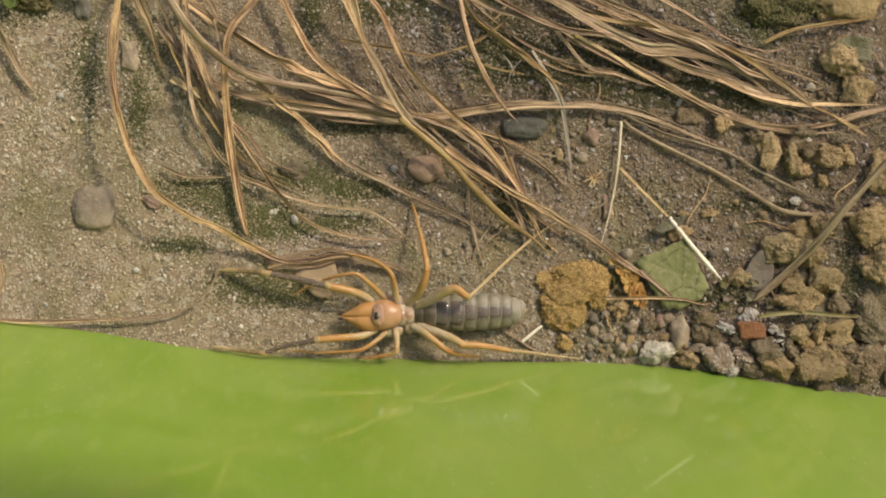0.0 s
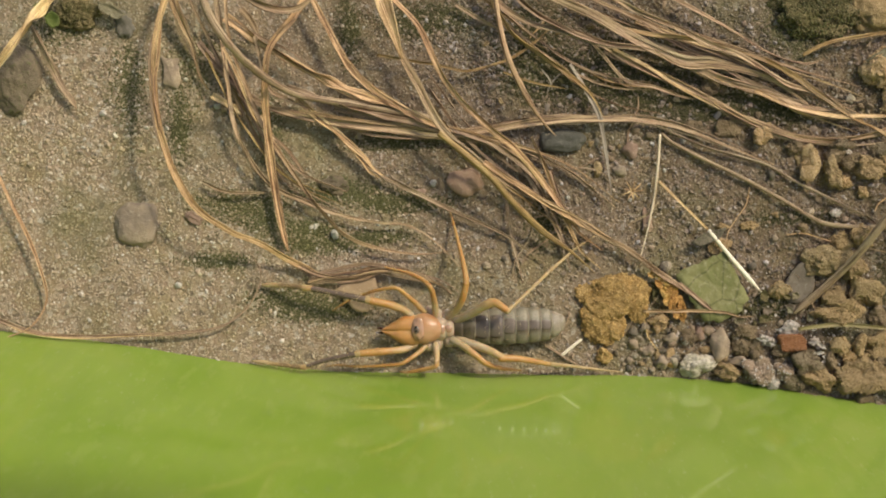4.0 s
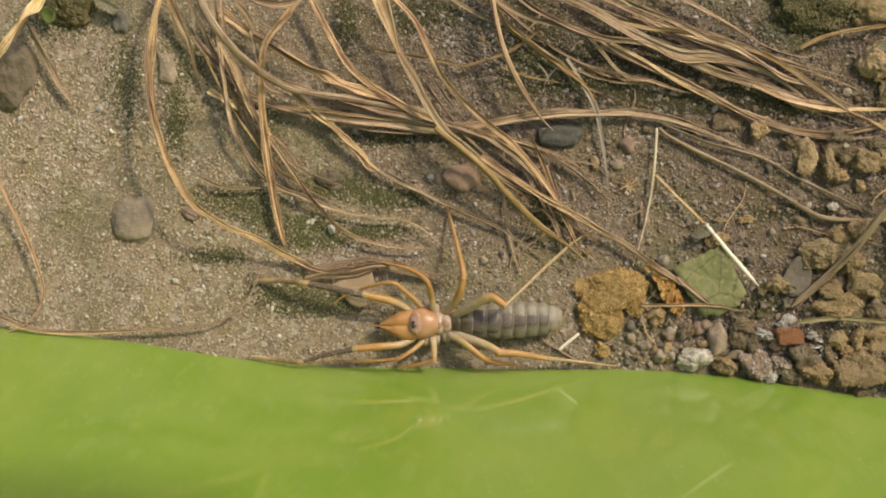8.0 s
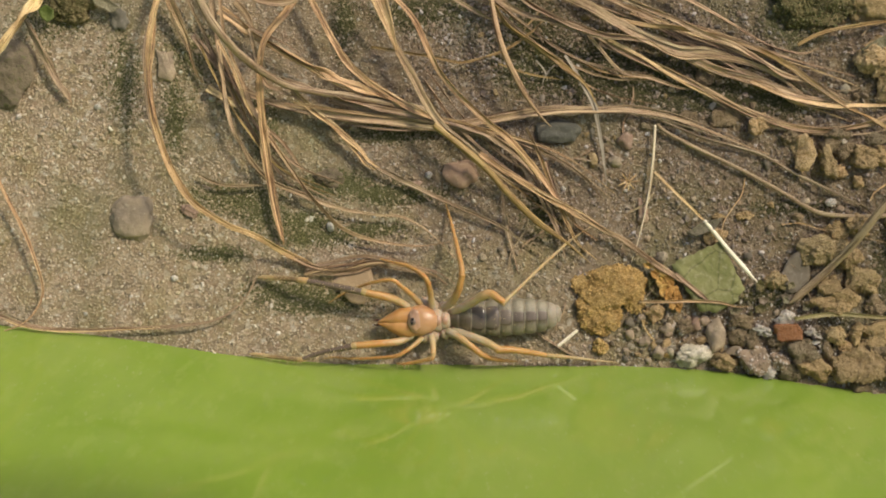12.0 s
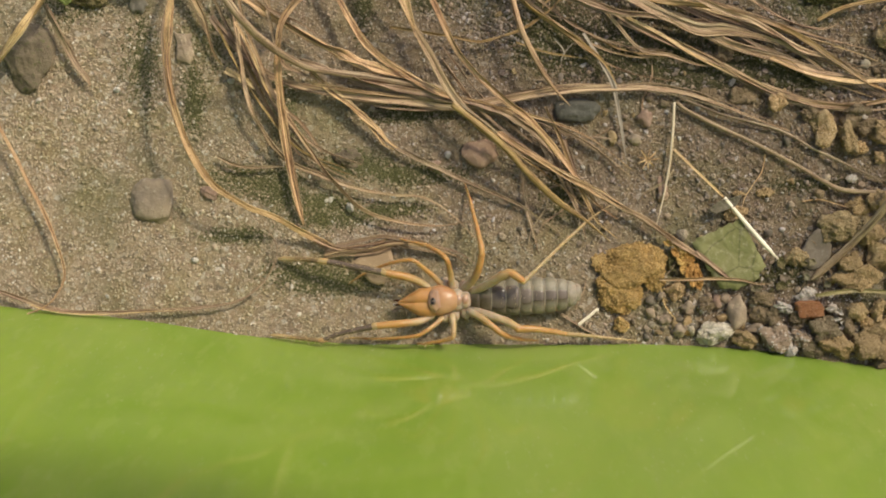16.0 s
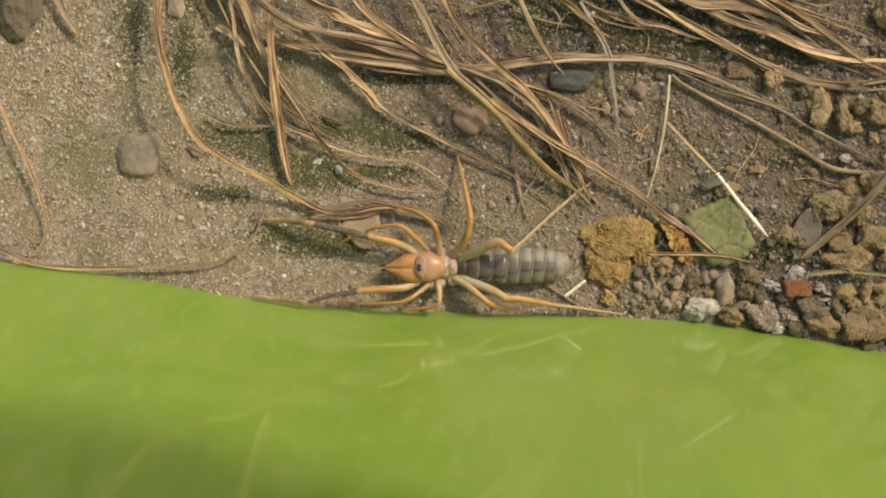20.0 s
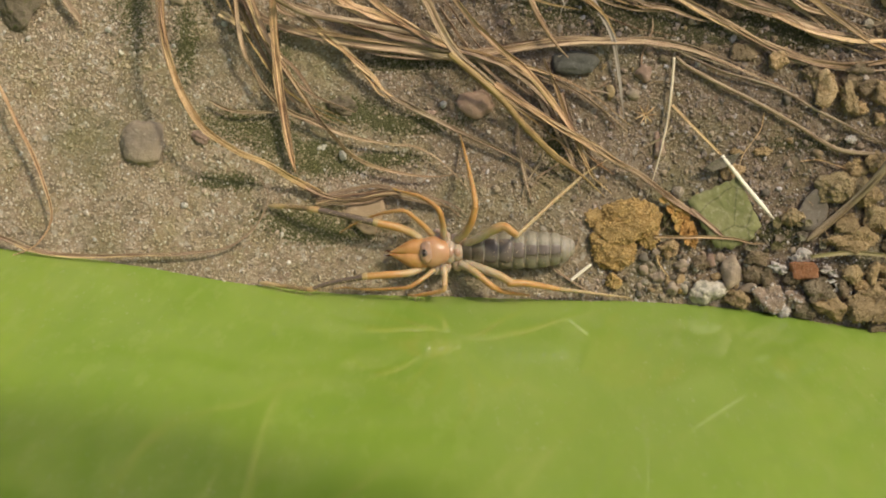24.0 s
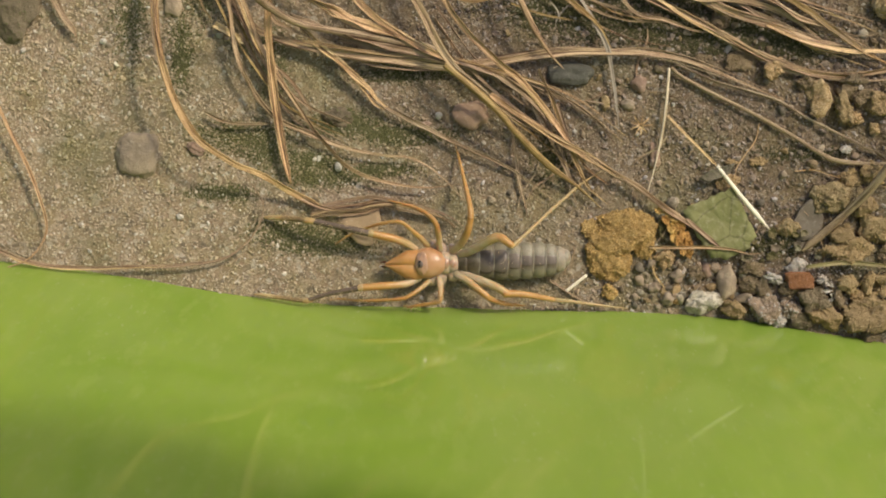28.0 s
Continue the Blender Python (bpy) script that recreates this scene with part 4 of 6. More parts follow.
    leg("leg", 28, [(2.2, -19.4, 4.8), (6.3, -20.7, 6.6), (9.5, -21.9, 7.6), (12.0, -23.4, 8.0)], [(11.7, -23.4, 8.0), (14.8, -23.5, 7.6), (18.5, -24.1, 6.6), (22.3, -24.9, 5.4)], [(22.3, -24.9, 5.4), (26.7, -25.4, 4.4), (32.4, -26.2, 3.0), (38.3, -26.9, 1.6)], (0.95, 1.0, 0.95, 0.9), (0.9, 0.85, 0.7, 0.55), (0.55, 0.42, 0.3, 0.12), (HIND, YELLOW, PALE_LEG), 90)
    return body


TARSUS = cuticle("brown_foot_cuticle", (0.13, 0.085, 0.045), (0.33, 0.22, 0.085), 0.45, 0.0, 220.0)
PALE_LEG = cuticle("straw_yellow_cuticle", (0.35, 0.245, 0.095), (0.43, 0.315, 0.15))
camel_spider()


# ---- named stones and scraps ----
rock("stone", GREY_STONE, (-69.0, 6.2, 0.0), (4.9, 5.3, 2.2), "smooth grey-brown stone half sunk in sand", "stone", 21, 0, 0.5, lump=0.16, fine=0.05, detail=4, angular=0.14, boxy=0.2)
rock("stone", RED_STONE, (4.3, 15.2, 0.0), (4.0, 3.3, 2.0), "rounded reddish-brown pebble on sand", "stone", 2, 5, 0.55, lump=0.16, fine=0.04, angular=0.2, boxy=0.15)
rock("stone", SLATE, (25.8, 24.2, 0.0), (4.6, 2.6, 2.0), "flat dark slate pebble beneath dry grass", "stone", 3, -4, 0.34, lump=0.2, fine=0.04, angular=0.3, boxy=0.3)
rock("stone", MOSSY_STONE, (-24.9, 14.5, 0.0), (3.2, 2.1, 1.2), "small mossy grey-green pebble on sand", "stone", 4, -8, 0.42, lump=0.35, angular=0.3)
rock("stone", WHITE_ROCK, (55.3, -25.3, 0.0), (4.7, 2.6, 2.4), "pale crusted rock against green plastic", "rock", 7, 8, 0.25, lump=0.25, fine=0.08, detail=5, angular=0.5)
rock("stone", RED_STONE, (-6.1, 12.6, 0.0), (1.5, 1.0, 0.8), "tiny reddish pebble on sand", "pebble", 8, 30, 0.3)
rock("stone", RED_STONE, (-56.1, 7.4, 0.0), (2.0, 1.3, 0.9), "tiny reddish-brown pebble on sand", "pebble", 9, -30, 0.35)
rock("stone", GREY_STONE, (-61.0, 39.9, 0.0), (2.3, 3.6, 1.2), "mossy grey blocky pebble under grass", "stone", 10, 8, 0.55, lump=0.3, fine=0.05, angular=0.4, boxy=0.45)
rock("stone", MOSSY_STONE, (-96.2, 38.6, 0.0), (6.2, 7.8, 3.4), "large dark mossy stone in shade", "stone", 11, 10, 0.5, lump=0.25, fine=0.05, detail=5, angular=0.35)
rock("clod", MOSSY, (-81.4, 52.6, 0.0), (4.6, 3.2, 2.0), "dark mossy earth lump at the grass foot", "clod", 12, 0, 0.35, lump=0.45, fine=0.16, detail=5)
# Dim colour holds both the stone's own grey and the shade on it.
rock("stone", DIM_STONE, (-71.4, 50.4, 0.0), (2.4, 2.8, 1.1), "flat grey stone at the grass foot, colour darkened for shade", "stone", 13, 24, 0.6, angular=0.4, boxy=0.4)
mossy_clod = rock("clod", MOSSY, (82.0, 52.6, 0.0), (10.5, 5.6, 2.6), "mossy green-brown clod behind dry grass", "clod", 14, -8, 0.4, lump=0.5, fine=0.14, detail=5)
rock("clod", MID_CLOD, (96.0, 52.9, 0.0), (7.0, 6.0, 2.6), "ochre lump of crumbly earth", "clod", 15, 0, 0.3, lump=0.35, fine=0.14)
rock("white_chip", WHITE_GRIT, (-24.8, 3.6, 0.0), (0.85, 1.15, 1.0), "tiny white chip on sand", "pebble", 18, 20, 0.2, detail=2)
for k, (p, r) in enumerate((((-59.5, -7.5, 0.0), 0.8), ((-93.6, 28.5, 0.0), 0.7), ((-80.2, 24.8, 0.0), 0.45), ((-79.2, -15.2, 0.0), 0.5), ((26.8, 11.6, 0.0), 0.6), ((-76.1, 30.6, 0.0), 0.8), ((40.5, 11.1, 0.0), 0.5), ((-3.0, 14.9, 0.0), 0.9), ((48.2, 17.6, 0.0), 0.5), ((-50.5, 32.0, 0.0), 0.8))):
    rock("white_pebble", WHITE_GRIT, p, (r, r * 0.85, r * 0.8), "tiny off-white pebble on sand", "pebble", 30 + k, 40 * k, 0.25, "white pebbles", detail=2)

# clods of earth
LOOKS = {PALE_OCHRE: "pale ochre clod of earth", CLOD: "crumbly ochre clod of earth", MID_CLOD: "tawny crumbly clod of earth", DIM_STONE: "dim grey pebble among clods", DARK_CLOD: "rough brown clod of earth", CRUST: "brown clod flecked with white crust",
         GREY_STONE: "rounded grey-brown pebble among clods", RED_STONE: "small reddish pebble on soil", PALE_ROCK: "pale gritty lump of earth"}


def crumbs(ob, size, seed, name="crumb_coat", mat=None, share=1.0):
    """Small crumbs stuck to a clod's surface, as one part of it."""
    rng = np.random.default_rng(seed)
    me = ob.data
    base, tri = ico_shape()
    picks = [v for v in me.vertices if v.co.z > -0.2 * size[2] * MM]
    verts, faces = [], []
    for i in range(int(60 * share * size[0] * size[1] ** 0.5)):
        v = picks[rng.integers(len(picks))]
        r = rng.triangular(0.1, 0.18, 0.42) * MM
        verts.append(base * rng.uniform(0.7, 1.2, (len(base), 1)) * r + np.array(v.co))
        faces.append(tri + i * len(base))
    cm = bpy.data.meshes.new(name)
    cm.from_pydata(np.concatenate(verts).tolist(), [], np.concatenate(faces).tolist())
    cm.materials.append(mat or me.materials[0])
    new(name, cm).parent = ob


COUNT = 0


def clod(p, a, b, c, m, pear=0.0, turn=None, boxy=0.0):
    """A clod of earth or rounded pebble of half-sizes a, b and c on the ground at p."""
    global COUNT
    k, COUNT = COUNT, COUNT + 1
    soft = m in (GREY_STONE, RED_STONE, DIM_STONE)
    ob = rock("pebble" if soft else "soil_clod", m, p, (a, b, c), LOOKS[m], "pebble" if soft else "clod", 50 + k, turn if turn is not None else 0 if a != b else 37 * k, 0.28, "clods and pebbles",
              lump=0.26 if soft else 0.3, fine=0.07 if soft else 0.1, detail=3 if soft else 4 if max(a, b) < 4 else 5, angular=0.45 if soft else 0.0 if pear else 0.42, pear=pear, boxy=boxy)
    if not soft:
        crumbs(ob, (a, b, c), k, share=0.42)
        if m is CRUST:
            crumbs(ob, (a, b, c), k + 90, "fleck_coat", FLECK, 0.35)


def ochre_clod():
    """The large two-lobed ochre clod: a broad upper lump with a narrower one below it."""
    bm = bmesh.new()
    for (x, y, z), size, seed in (((36.6, -10.2, 1.2), (7.4, 4.9, 2.2), 51), ((34.2, -15.8, 1.0), (5.0, 5.6, 1.9), 58), ((41.0, -10.6, 1.0), (3.5, 4.2, 1.7), 63)):
        me = rock_mesh("lump", CLOD, size, seed, 0.3, 0.12, 5, angular=0.3)
        me.transform(pose((x - 36) * MM, (y + 12) * MM, z * MM))
        bm.from_mesh(me)
        bpy.data.meshes.remove(me)
    ob = new("soil_clod", finish(bm, "soil_clod", CLOD))
    ob.location = (36 * MM, -12 * MM, relief(36, -12) * MM)
    tagged(ob, "large two-lobed crumbly ochre clod of earth", "clod", "clods and pebbles")
    crumbs(ob, (8.0, 8.2, 2.0), 1, share=2.6)


ochre_clod()
crumbs(mossy_clod, (10.5, 5.6, 2.6), 71, "moss_coat", MOSS_SHADE_GRAINS, 1.6)
crumbs(mossy_clod, (10.5, 5.6, 2.6), 72, share=0.8)
clod((69.9, 25.2, 0.0), 2.4, 1.9, 2.2, PALE_OCHRE, 0, 25, 0.6)
clod((79.6, 19.5, 0.0), 2.5, 3.9, 2.0, PALE_OCHRE, 0, 5, 0.55)
clod((85.0, 16.6, 0.0), 1.8, 3.8, 1.9, MID_CLOD, 0, 22, 0.5)
clod((87.8, 14.6, 0.0), 1.7, 1.3, 1.4, PALE_OCHRE, 0, 10, 0.5)
clod((86.2, 21.1, 0.0), 2.4, 2.0, 1.6, DARK_CLOD, 0, 0, 0.3)
clod((88.9, 19.6, 0.0), 2.0, 1.7, 1.3, DARK_CLOD, 0, 30, 0.4)
clod((92.8, 18.0, 0.0), 2.8, 2.4, 1.9, MID_CLOD, 0, -15, 0.5)
clod((96.2, 18.6, 0.0), 2.0, 2.6, 1.8, MID_CLOD, 0, 20, 0.5)
clod((91.8, 12.5, 0.0), 1.1, 1.4, 1.1, PALE_OCHRE, 0, 0, 0.3)
clod((95.1, 21.6, 0.0), 2.6, 1.6, 1.5, DARK_CLOD, 0, -10, 0.4)
clod((46.8, -16.4, 0.0), 2.0, 1.9, 1.6, PALE_OCHRE, 0, 30, 0.6)
clod((55.6, -18.4, 0.0), 1.3, 1.6, 1.3, RED_STONE, 0, 10)
clod((60.0, -21.6, 0.0), 2.2, 3.7, 2.1, GREY_STONE, 0, -4)
clod((64.9, -21.4, 0.0), 2.3, 2.0, 1.8, DARK_CLOD, 0, 15, 0.3)
clod((64.4, -24.5, 0.0), 2.1, 1.3, 1.4, GREY_STONE, 0, -8)
clod((68.0, -22.2, 0.0), 1.6, 2.5, 1.8, DARK_CLOD, 0, 12, 0.4)
clod((65.8, -18.0, 0.0), 2.8, 1.7, 1.4, DARK_CLOD, 0, -10, 0.4)
clod((61.8, -27.0, 0.0), 3.1, 1.9, 1.9, MID_CLOD, 0, -22, 0.45)
clod((68.4, -26.8, 0.0), 3.1, 3.3, 2.6, CRUST, 0, 20, 0.3)
clod((73.8, -26.8, 0.0), 2.3, 2.0, 2.0, CRUST, 0, -10, 0.3)
clod((73.5, -22.1, 0.0), 2.2, 1.6, 1.5, DARK_CLOD, 0, 0, 0.4)
clod((79.2, -24.9, 0.0), 3.3, 3.0, 2.5, DARK_CLOD, 0, 25, 0.5)
clod((82.0, -28.7, 0.0), 3.5, 2.3, 2.4, MID_CLOD, 0, -28, 0.45)
clod((76.8, -29.5, 0.0), 2.6, 1.7, 1.6, DARK_CLOD, 0, -18, 0.4)
clod((84.0, -23.9, 0.0), 1.5, 3.0, 2.2, DARK_CLOD, 0, 12, 0.4)
clod((86.6, -21.4, 0.0), 2.2, 2.0, 1.9, MID_CLOD, 0, -20, 0.5)
clod((88.8, -23.8, 0.0), 1.9, 1.4, 1.6, PALE_OCHRE, 0, 10, 0.5)
clod((90.9, -21.1, 0.0), 1.4, 2.9, 1.8, MID_CLOD, 0, -12, 0.5)
clod((95.2, -21.2, 0.0), 3.3, 2.4, 2.2, MID_CLOD, 0, 8, 0.6)
clod((92.3, -27.4, 0.0), 5.9, 4.0, 2.9, MID_CLOD, 0, 4, 0.5)
clod((97.8, -25.9, 0.0), 3.4, 2.2, 2.2, DARK_CLOD, 0, -10, 0.5)
clod((91.6, -32.6, 0.0), 1.9, 1.6, 1.5, DARK_CLOD, 0, 0, 0.2)
clod((86.2, -14.0, 0.0), 5.8, 2.7, 2.3, MID_CLOD, 0, 12, 0.5)
clod((84.9, -10.5, 0.0), 2.8, 1.8, 1.8, MID_CLOD, 0, 25, 0.4)
clod((93.2, -9.6, 0.0), 3.8, 2.9, 2.1, MID_CLOD, 0, -15, 0.5)
clod((95.1, -14.9, 0.0), 2.4, 2.1, 1.7, DARK_CLOD, 0, 20, 0.5)
clod((34.5, -23.4, 0.0), 1.9, 1.6, 1.3, CLOD)
clod((87.0, 2.0, 0.0), 2.6, 2.2, 1.6, MID_CLOD)
clod((92.0, 2.9, 0.0), 3.2, 2.6, 2.0, MID_CLOD)
clod((83.9, -2.6, 0.0), 4.6, 3.8, 2.6, MID_CLOD)
clod((89.5, -4.6, 0.0), 3.0, 2.6, 2.0, MID_CLOD)
clod((73.2, -9.1, 0.0), 2.8, 2.0, 1.6, MID_CLOD)
clod((60.0, 0.9, 0.0), 2.9, 2.1, 1.0, PALE_OCHRE)
clod((67.0, 5.4, 0.0), 2.0, 1.0, 0.7, MID_CLOD)
clod((61.0, 5.2, 0.0), 1.4, 0.8, 0.6, MID_CLOD)
clod((100.1, -28.0, 0.0), 5.0, 4.4, 3.4, DARK_CLOD)
clod((102.0, -18.6, 0.0), 4.4, 4.6, 3.2, DARK_CLOD)
clod((53.2, -19.5, 0.0), 2.0, 1.7, 1.5, DARK_CLOD)
clod((49.5, -19.6, 0.0), 1.6, 1.4, 1.2, GREY_STONE)
clod((47.6, -24.9, 0.0), 1.8, 1.6, 1.4, GREY_STONE)
clod((44.5, -22.4, 0.0), 1.4, 1.2, 1.0, GREY_STONE)
clod((40.8, 22.4, 0.0), 1.9, 1.8, 1.2, RED_STONE)
clod((44.2, 6.1, 0.0), 1.2, 3.2, 0.9, RED_STONE)
clod((38.2, 17.6, 0.0), 1.6, 1.4, 1.0, GREY_STONE)
clod((97.0, 38.9, 0.0), 4.6, 4.0, 2.6, PALE_OCHRE)
clod((99.5, 32.6, 0.0), 3.6, 3.6, 2.2, MID_CLOD)
clod((58.2, 36.4, 0.0), 2.2, 2.2, 1.4, DARK_CLOD)
clod((87.0, 23.2, 0.0), 3.0, 1.8, 1.5, DARK_CLOD)
clod((77.0, 22.6, 0.0), 2.2, 1.8, 1.4, DARK_CLOD)
clod((62.6, 27.0, 0.0), 3.0, 2.2, 1.0, DARK_CLOD, 0, 0, 0.4)
clod((54.5, 27.0, 0.0), 2.4, 1.9, 0.9, DARK_CLOD, 0, 0, 0.4)
clod((49.5, -25.1, 0.0), 0.9, 1.1, 0.9, CLOD)
clod((103.2, 2.6, 0.0), 5.0, 4.6, 2.4, MID_CLOD)
clod((104.5, -6.1, 0.0), 4.6, 4.4, 3.2, MID_CLOD)
clod((105.1, 13.9, 0.0), 4.4, 4.4, 2.2, MID_CLOD)
for k, (p, r) in enumerate((((75.8, -16.9, 0.0), 1.4), ((74.5, -17.9, 0.0), 1.2), ((76.5, -18.1, 0.0), 1.0), ((69.8, -19.9, 0.0), 1.1), ((71.2, -20.4, 0.0), 1.1), ((81.0, -20.4, 0.0), 0.9), ((82.8, -22.0, 0.0), 1.1), ((82.0, -21.1, 0.0), 0.7), ((71.6, -29.4, 0.0), 1.5), ((70.5, -28.9, 0.0), 1.0), ((73.0, -26.8, 0.0), 0.9), ((67.2, -26.4, 0.0), 0.9), ((68.2, -28.4, 0.0), 0.8), ((88.2, 21.6, 0.0), 0.8), ((85.5, 8.0, 0.0), 1.0), ((50.5, -19.1, 0.0), 0.7), ((52.6, -19.9, 0.0), 1.0))):
    ob = rock("mould_lump", FLECK, p, (r, r * 0.85, r * 0.9), "white mouldy lump on crumbly soil", "mould lump", 160 + k, 50 * k, 0.05, "white lumps", lump=0.5, fine=0.2, detail=3)
    crumbs(ob, (r, r, r), 300 + k, "fleck_coat", FLECK, 0.6)
rock("brick_chip", BRICK, (75.9, -20.5, 0.0), (3.3, 2.0, 2.2), "broken chip of red brick among clods", "brick chip", 141, 6, 0.2, lump=0.1, fine=0.04, flat=0.7, angular=0.25, boxy=0.6)

# small pebbles strewn among the clods and under the grass
rng = random.Random(7)
BASES = [rock_mesh("pebble", m, (1, 1, 0.8), 200 + i, 0.35, 0.06, 2, angular=0.45) for i, m in enumerate((GREY_STONE, DARK_CLOD, PALE_ROCK, DARK_CLOD, DIM_STONE, MID_CLOD, CRUST))]
for i in range(185):
    if i < 110:
        x, y = rng.uniform(30, 108), rng.gauss(0, 1)
        y = panel_foot(x) + 1 + abs(y) * 14 if x > 48 or i % 3 else rng.uniform(0, 40)
    else:
        x, y = rng.uniform(8, 108), rng.uniform(-5, 55)
    r = min(1.9, max(0.45, rng.lognormvariate(-0.35, 0.42)))
    if y - r < panel_foot(x) + 0.4 or (x < 40 and y < -8):
        continue
    ob = new("pebble", BASES[rng.randrange(7)])
    ob.matrix_world = pose(x * MM, y * MM, (relief(x, y) + r * 0.25) * MM, rng.uniform(-30, 30), rng.uniform(-30, 30), rng.uniform(0, 360)) @ Matrix.Diagonal((r, r * rng.uniform(0.7, 1), r * 0.9, 1))
    tagged(ob, "small loose pebble on sandy soil", "pebble", "small pebbles")

# denser gravel between the ochre clod and the brick chip, darker and mossy by the husk
rng = random.Random(23)
MOSSY_BASES = [rock_mesh("pebble", m, (1, 1, 0.8), 220 + i, 0.35, 0.06, 2, angular=0.45) for i, m in enumerate((MOSSY, MOSSY_STONE, DIM_STONE))]
for i in range(130):
    mossy = i >= 92
    x = rng.uniform(62, 84) if mossy else rng.uniform(40, 66)
    y = rng.uniform(-16.5, -9) if mossy else panel_foot(x) + 1.2 + 10 * rng.random() ** 1.3
    r = min(1.7, max(0.5, rng.lognormvariate(-0.2, 0.38))) * (0.7 if mossy else 1.0)
    kind = rng.choice(MOSSY_BASES) if mossy else rng.choice(BASES + MOSSY_BASES[1:])
    if y - r < panel_foot(x) + 0.4 or (x < 46 and y > -17):
        continue
    ob = new("pebble", kind)
    ob.matrix_world = pose(x * MM, y * MM, (relief(x, y) + r * 0.3) * MM, rng.uniform(-30, 30), rng.uniform(-30, 30), rng.uniform(0, 360)) @ Matrix.Diagonal((r, r * rng.uniform(0.7, 1), r * 0.9, 1))
    tagged(ob, "dark mossy pebble among leaf crumbs" if mossy else "grey-brown pebble packed beside the plastic", "pebble", "packed gravel")


def flake(name, outline, height, mat, label, category, thick=0.35, curl=1.0, seed=1.0, crumple=0.0):
    """A thin brittle piece with the given outline, cupped and uneven."""
    pts = [Vector((p[0], p[1], 0)) for p in outline]
    c = sum(pts, Vector()) / len(pts)
    edge = [p.lerp(q, k / 5) - c for p, q in zip(pts, pts[1:] + pts[:1]) for k in range(5)]
    bm = bmesh.new()
    rings = []
    n = len(edge)
    for f in (1.0, 0.75, 0.5, 0.25):
        row = []
        for e in edge:
            q = e * f * (1 + 0.09 * noise.noise(e * 0.9 + Vector((seed, 0, 0))))
            z = curl * (f * f - 0.4) * 0.8 + 0.5 * curl * noise.noise(q * 0.35 + Vector((seed, seed, 0))) + crumple * noise.noise(q * 1.1 + Vector((seed, 0, seed)))
            row.append((q.x, q.y, z))
        rings.append(row)
    for lift, flip in ((0.0, False), (-thick, True)):
        vs = [[bm.verts.new(Vector((x, y, z + lift)) * MM) for x, y, z in row] for row in rings]
        mid = bm.verts.new(Vector((0, 0, -0.32 * curl + lift)) * MM)
        for a, b in zip(vs, vs[1:]):
            for j in range(n):
                bm.faces.new((a[j], a[(j + 1) % n], b[(j + 1) % n], b[j]))
        for j in range(n):
            bm.faces.new((vs[-1][j], vs[-1][(j + 1) % n], mid))
        if flip:
            for j in range(n):
                bm.faces.new((rim[j], rim[(j + 1) % n], vs[0][(j + 1) % n], vs[0][j]))
        rim = vs[0]
    bmesh.ops.recalc_face_normals(bm, faces=bm.faces)
    ob = new(name, finish(bm, name, mat))
    ob.location = (c.x * MM, c.y * MM, (relief(c.x, c.y) + height) * MM)
    return tagged(ob, label, category)


flake("leaf_scrap", ((50.2, -5.3), (53.6, -3.6), (57.2, -2.2), (60.9, -0.3), (63.0, -3.9), (64.3, -6.7), (66.4, -10.8), (64.5, -13.8), (60.1, -16.0), (56.5, -15.6), (53.6, -11.4)), 1.6, SCRAP, "torn scrap of dusty green leaf on soil", "leaf scrap", 0.4, 0.8, 3.0, 0.25)
# The dark flake paints in the shade of a mossy hollow; no leaf here.
flake("dead_leaf", ((45.2, -7.0), (47.6, -7.4), (49.0, -10.4), (47.6, -12.6), (45.4, -11.0)), 0.9, MOSSY, "dark mossy flake painting the shaded hollow beside the clod", "dead leaf", 0.3, 1.3, 2.0, 1.0)
flake("dead_leaf", ((48.8, -10.4), (51.6, -10.0), (53.0, -13.4), (52.2, -16.2), (50.2, -14.6)), 1.3, DEAD_LEAF, "brown papery dead leaf crumb under straw", "dead leaf", 0.25, 0.9, 4.0, 0.8)
for x, y, long, wide, turn, mat in ((45.8, -5.2, 1.5, 0.6, -42, PALE_LEAF), (47.6, -6.6, 2.0, 0.8, -40, PALE_LEAF), (49.6, -8.2, 2.0, 0.85, -46, DEAD_LEAF), (48.6, -8.8, 1.4, 0.6, -60, PALE_LEAF), (50.2, -10.2, 1.8, 0.7, -85, DEAD_LEAF), (51.4, -12.6, 2.0, 0.6, -80, DEAD_LEAF), (45.0, -5.6, 1.1, 0.5, -30, PALE_LEAF), (46.6, -7.6, 1.3, 0.7, -55, DEAD_LEAF), (47.7, -9.3, 1.5, 0.75, -70, PALE_LEAF), (48.4, -11.0, 1.6, 0.8, -95, PALE_LEAF), (49.5, -12.0, 1.7, 0.8, -100, DEAD_LEAF), (50.3, -14.0, 1.5, 0.7, -85, DEAD_LEAF), (49.2, -9.7, 1.2, 0.6, -20, DEAD_LEAF)):
    c, q = math.cos(radians(turn)), math.sin(radians(turn))
    flake("husk_strip", [(x + u * long * c - v * wide * q, y + u * long * q + v * wide * c) for u, v in ((-1, 0), (-0.5, 0.9), (0.4, 1), (1, 0.1), (0.5, -0.9), (-0.4, -1))], 2.2, mat, "curled amber husk strip beside the clod", "husk", 0.15, 0.25, x, 0.4)
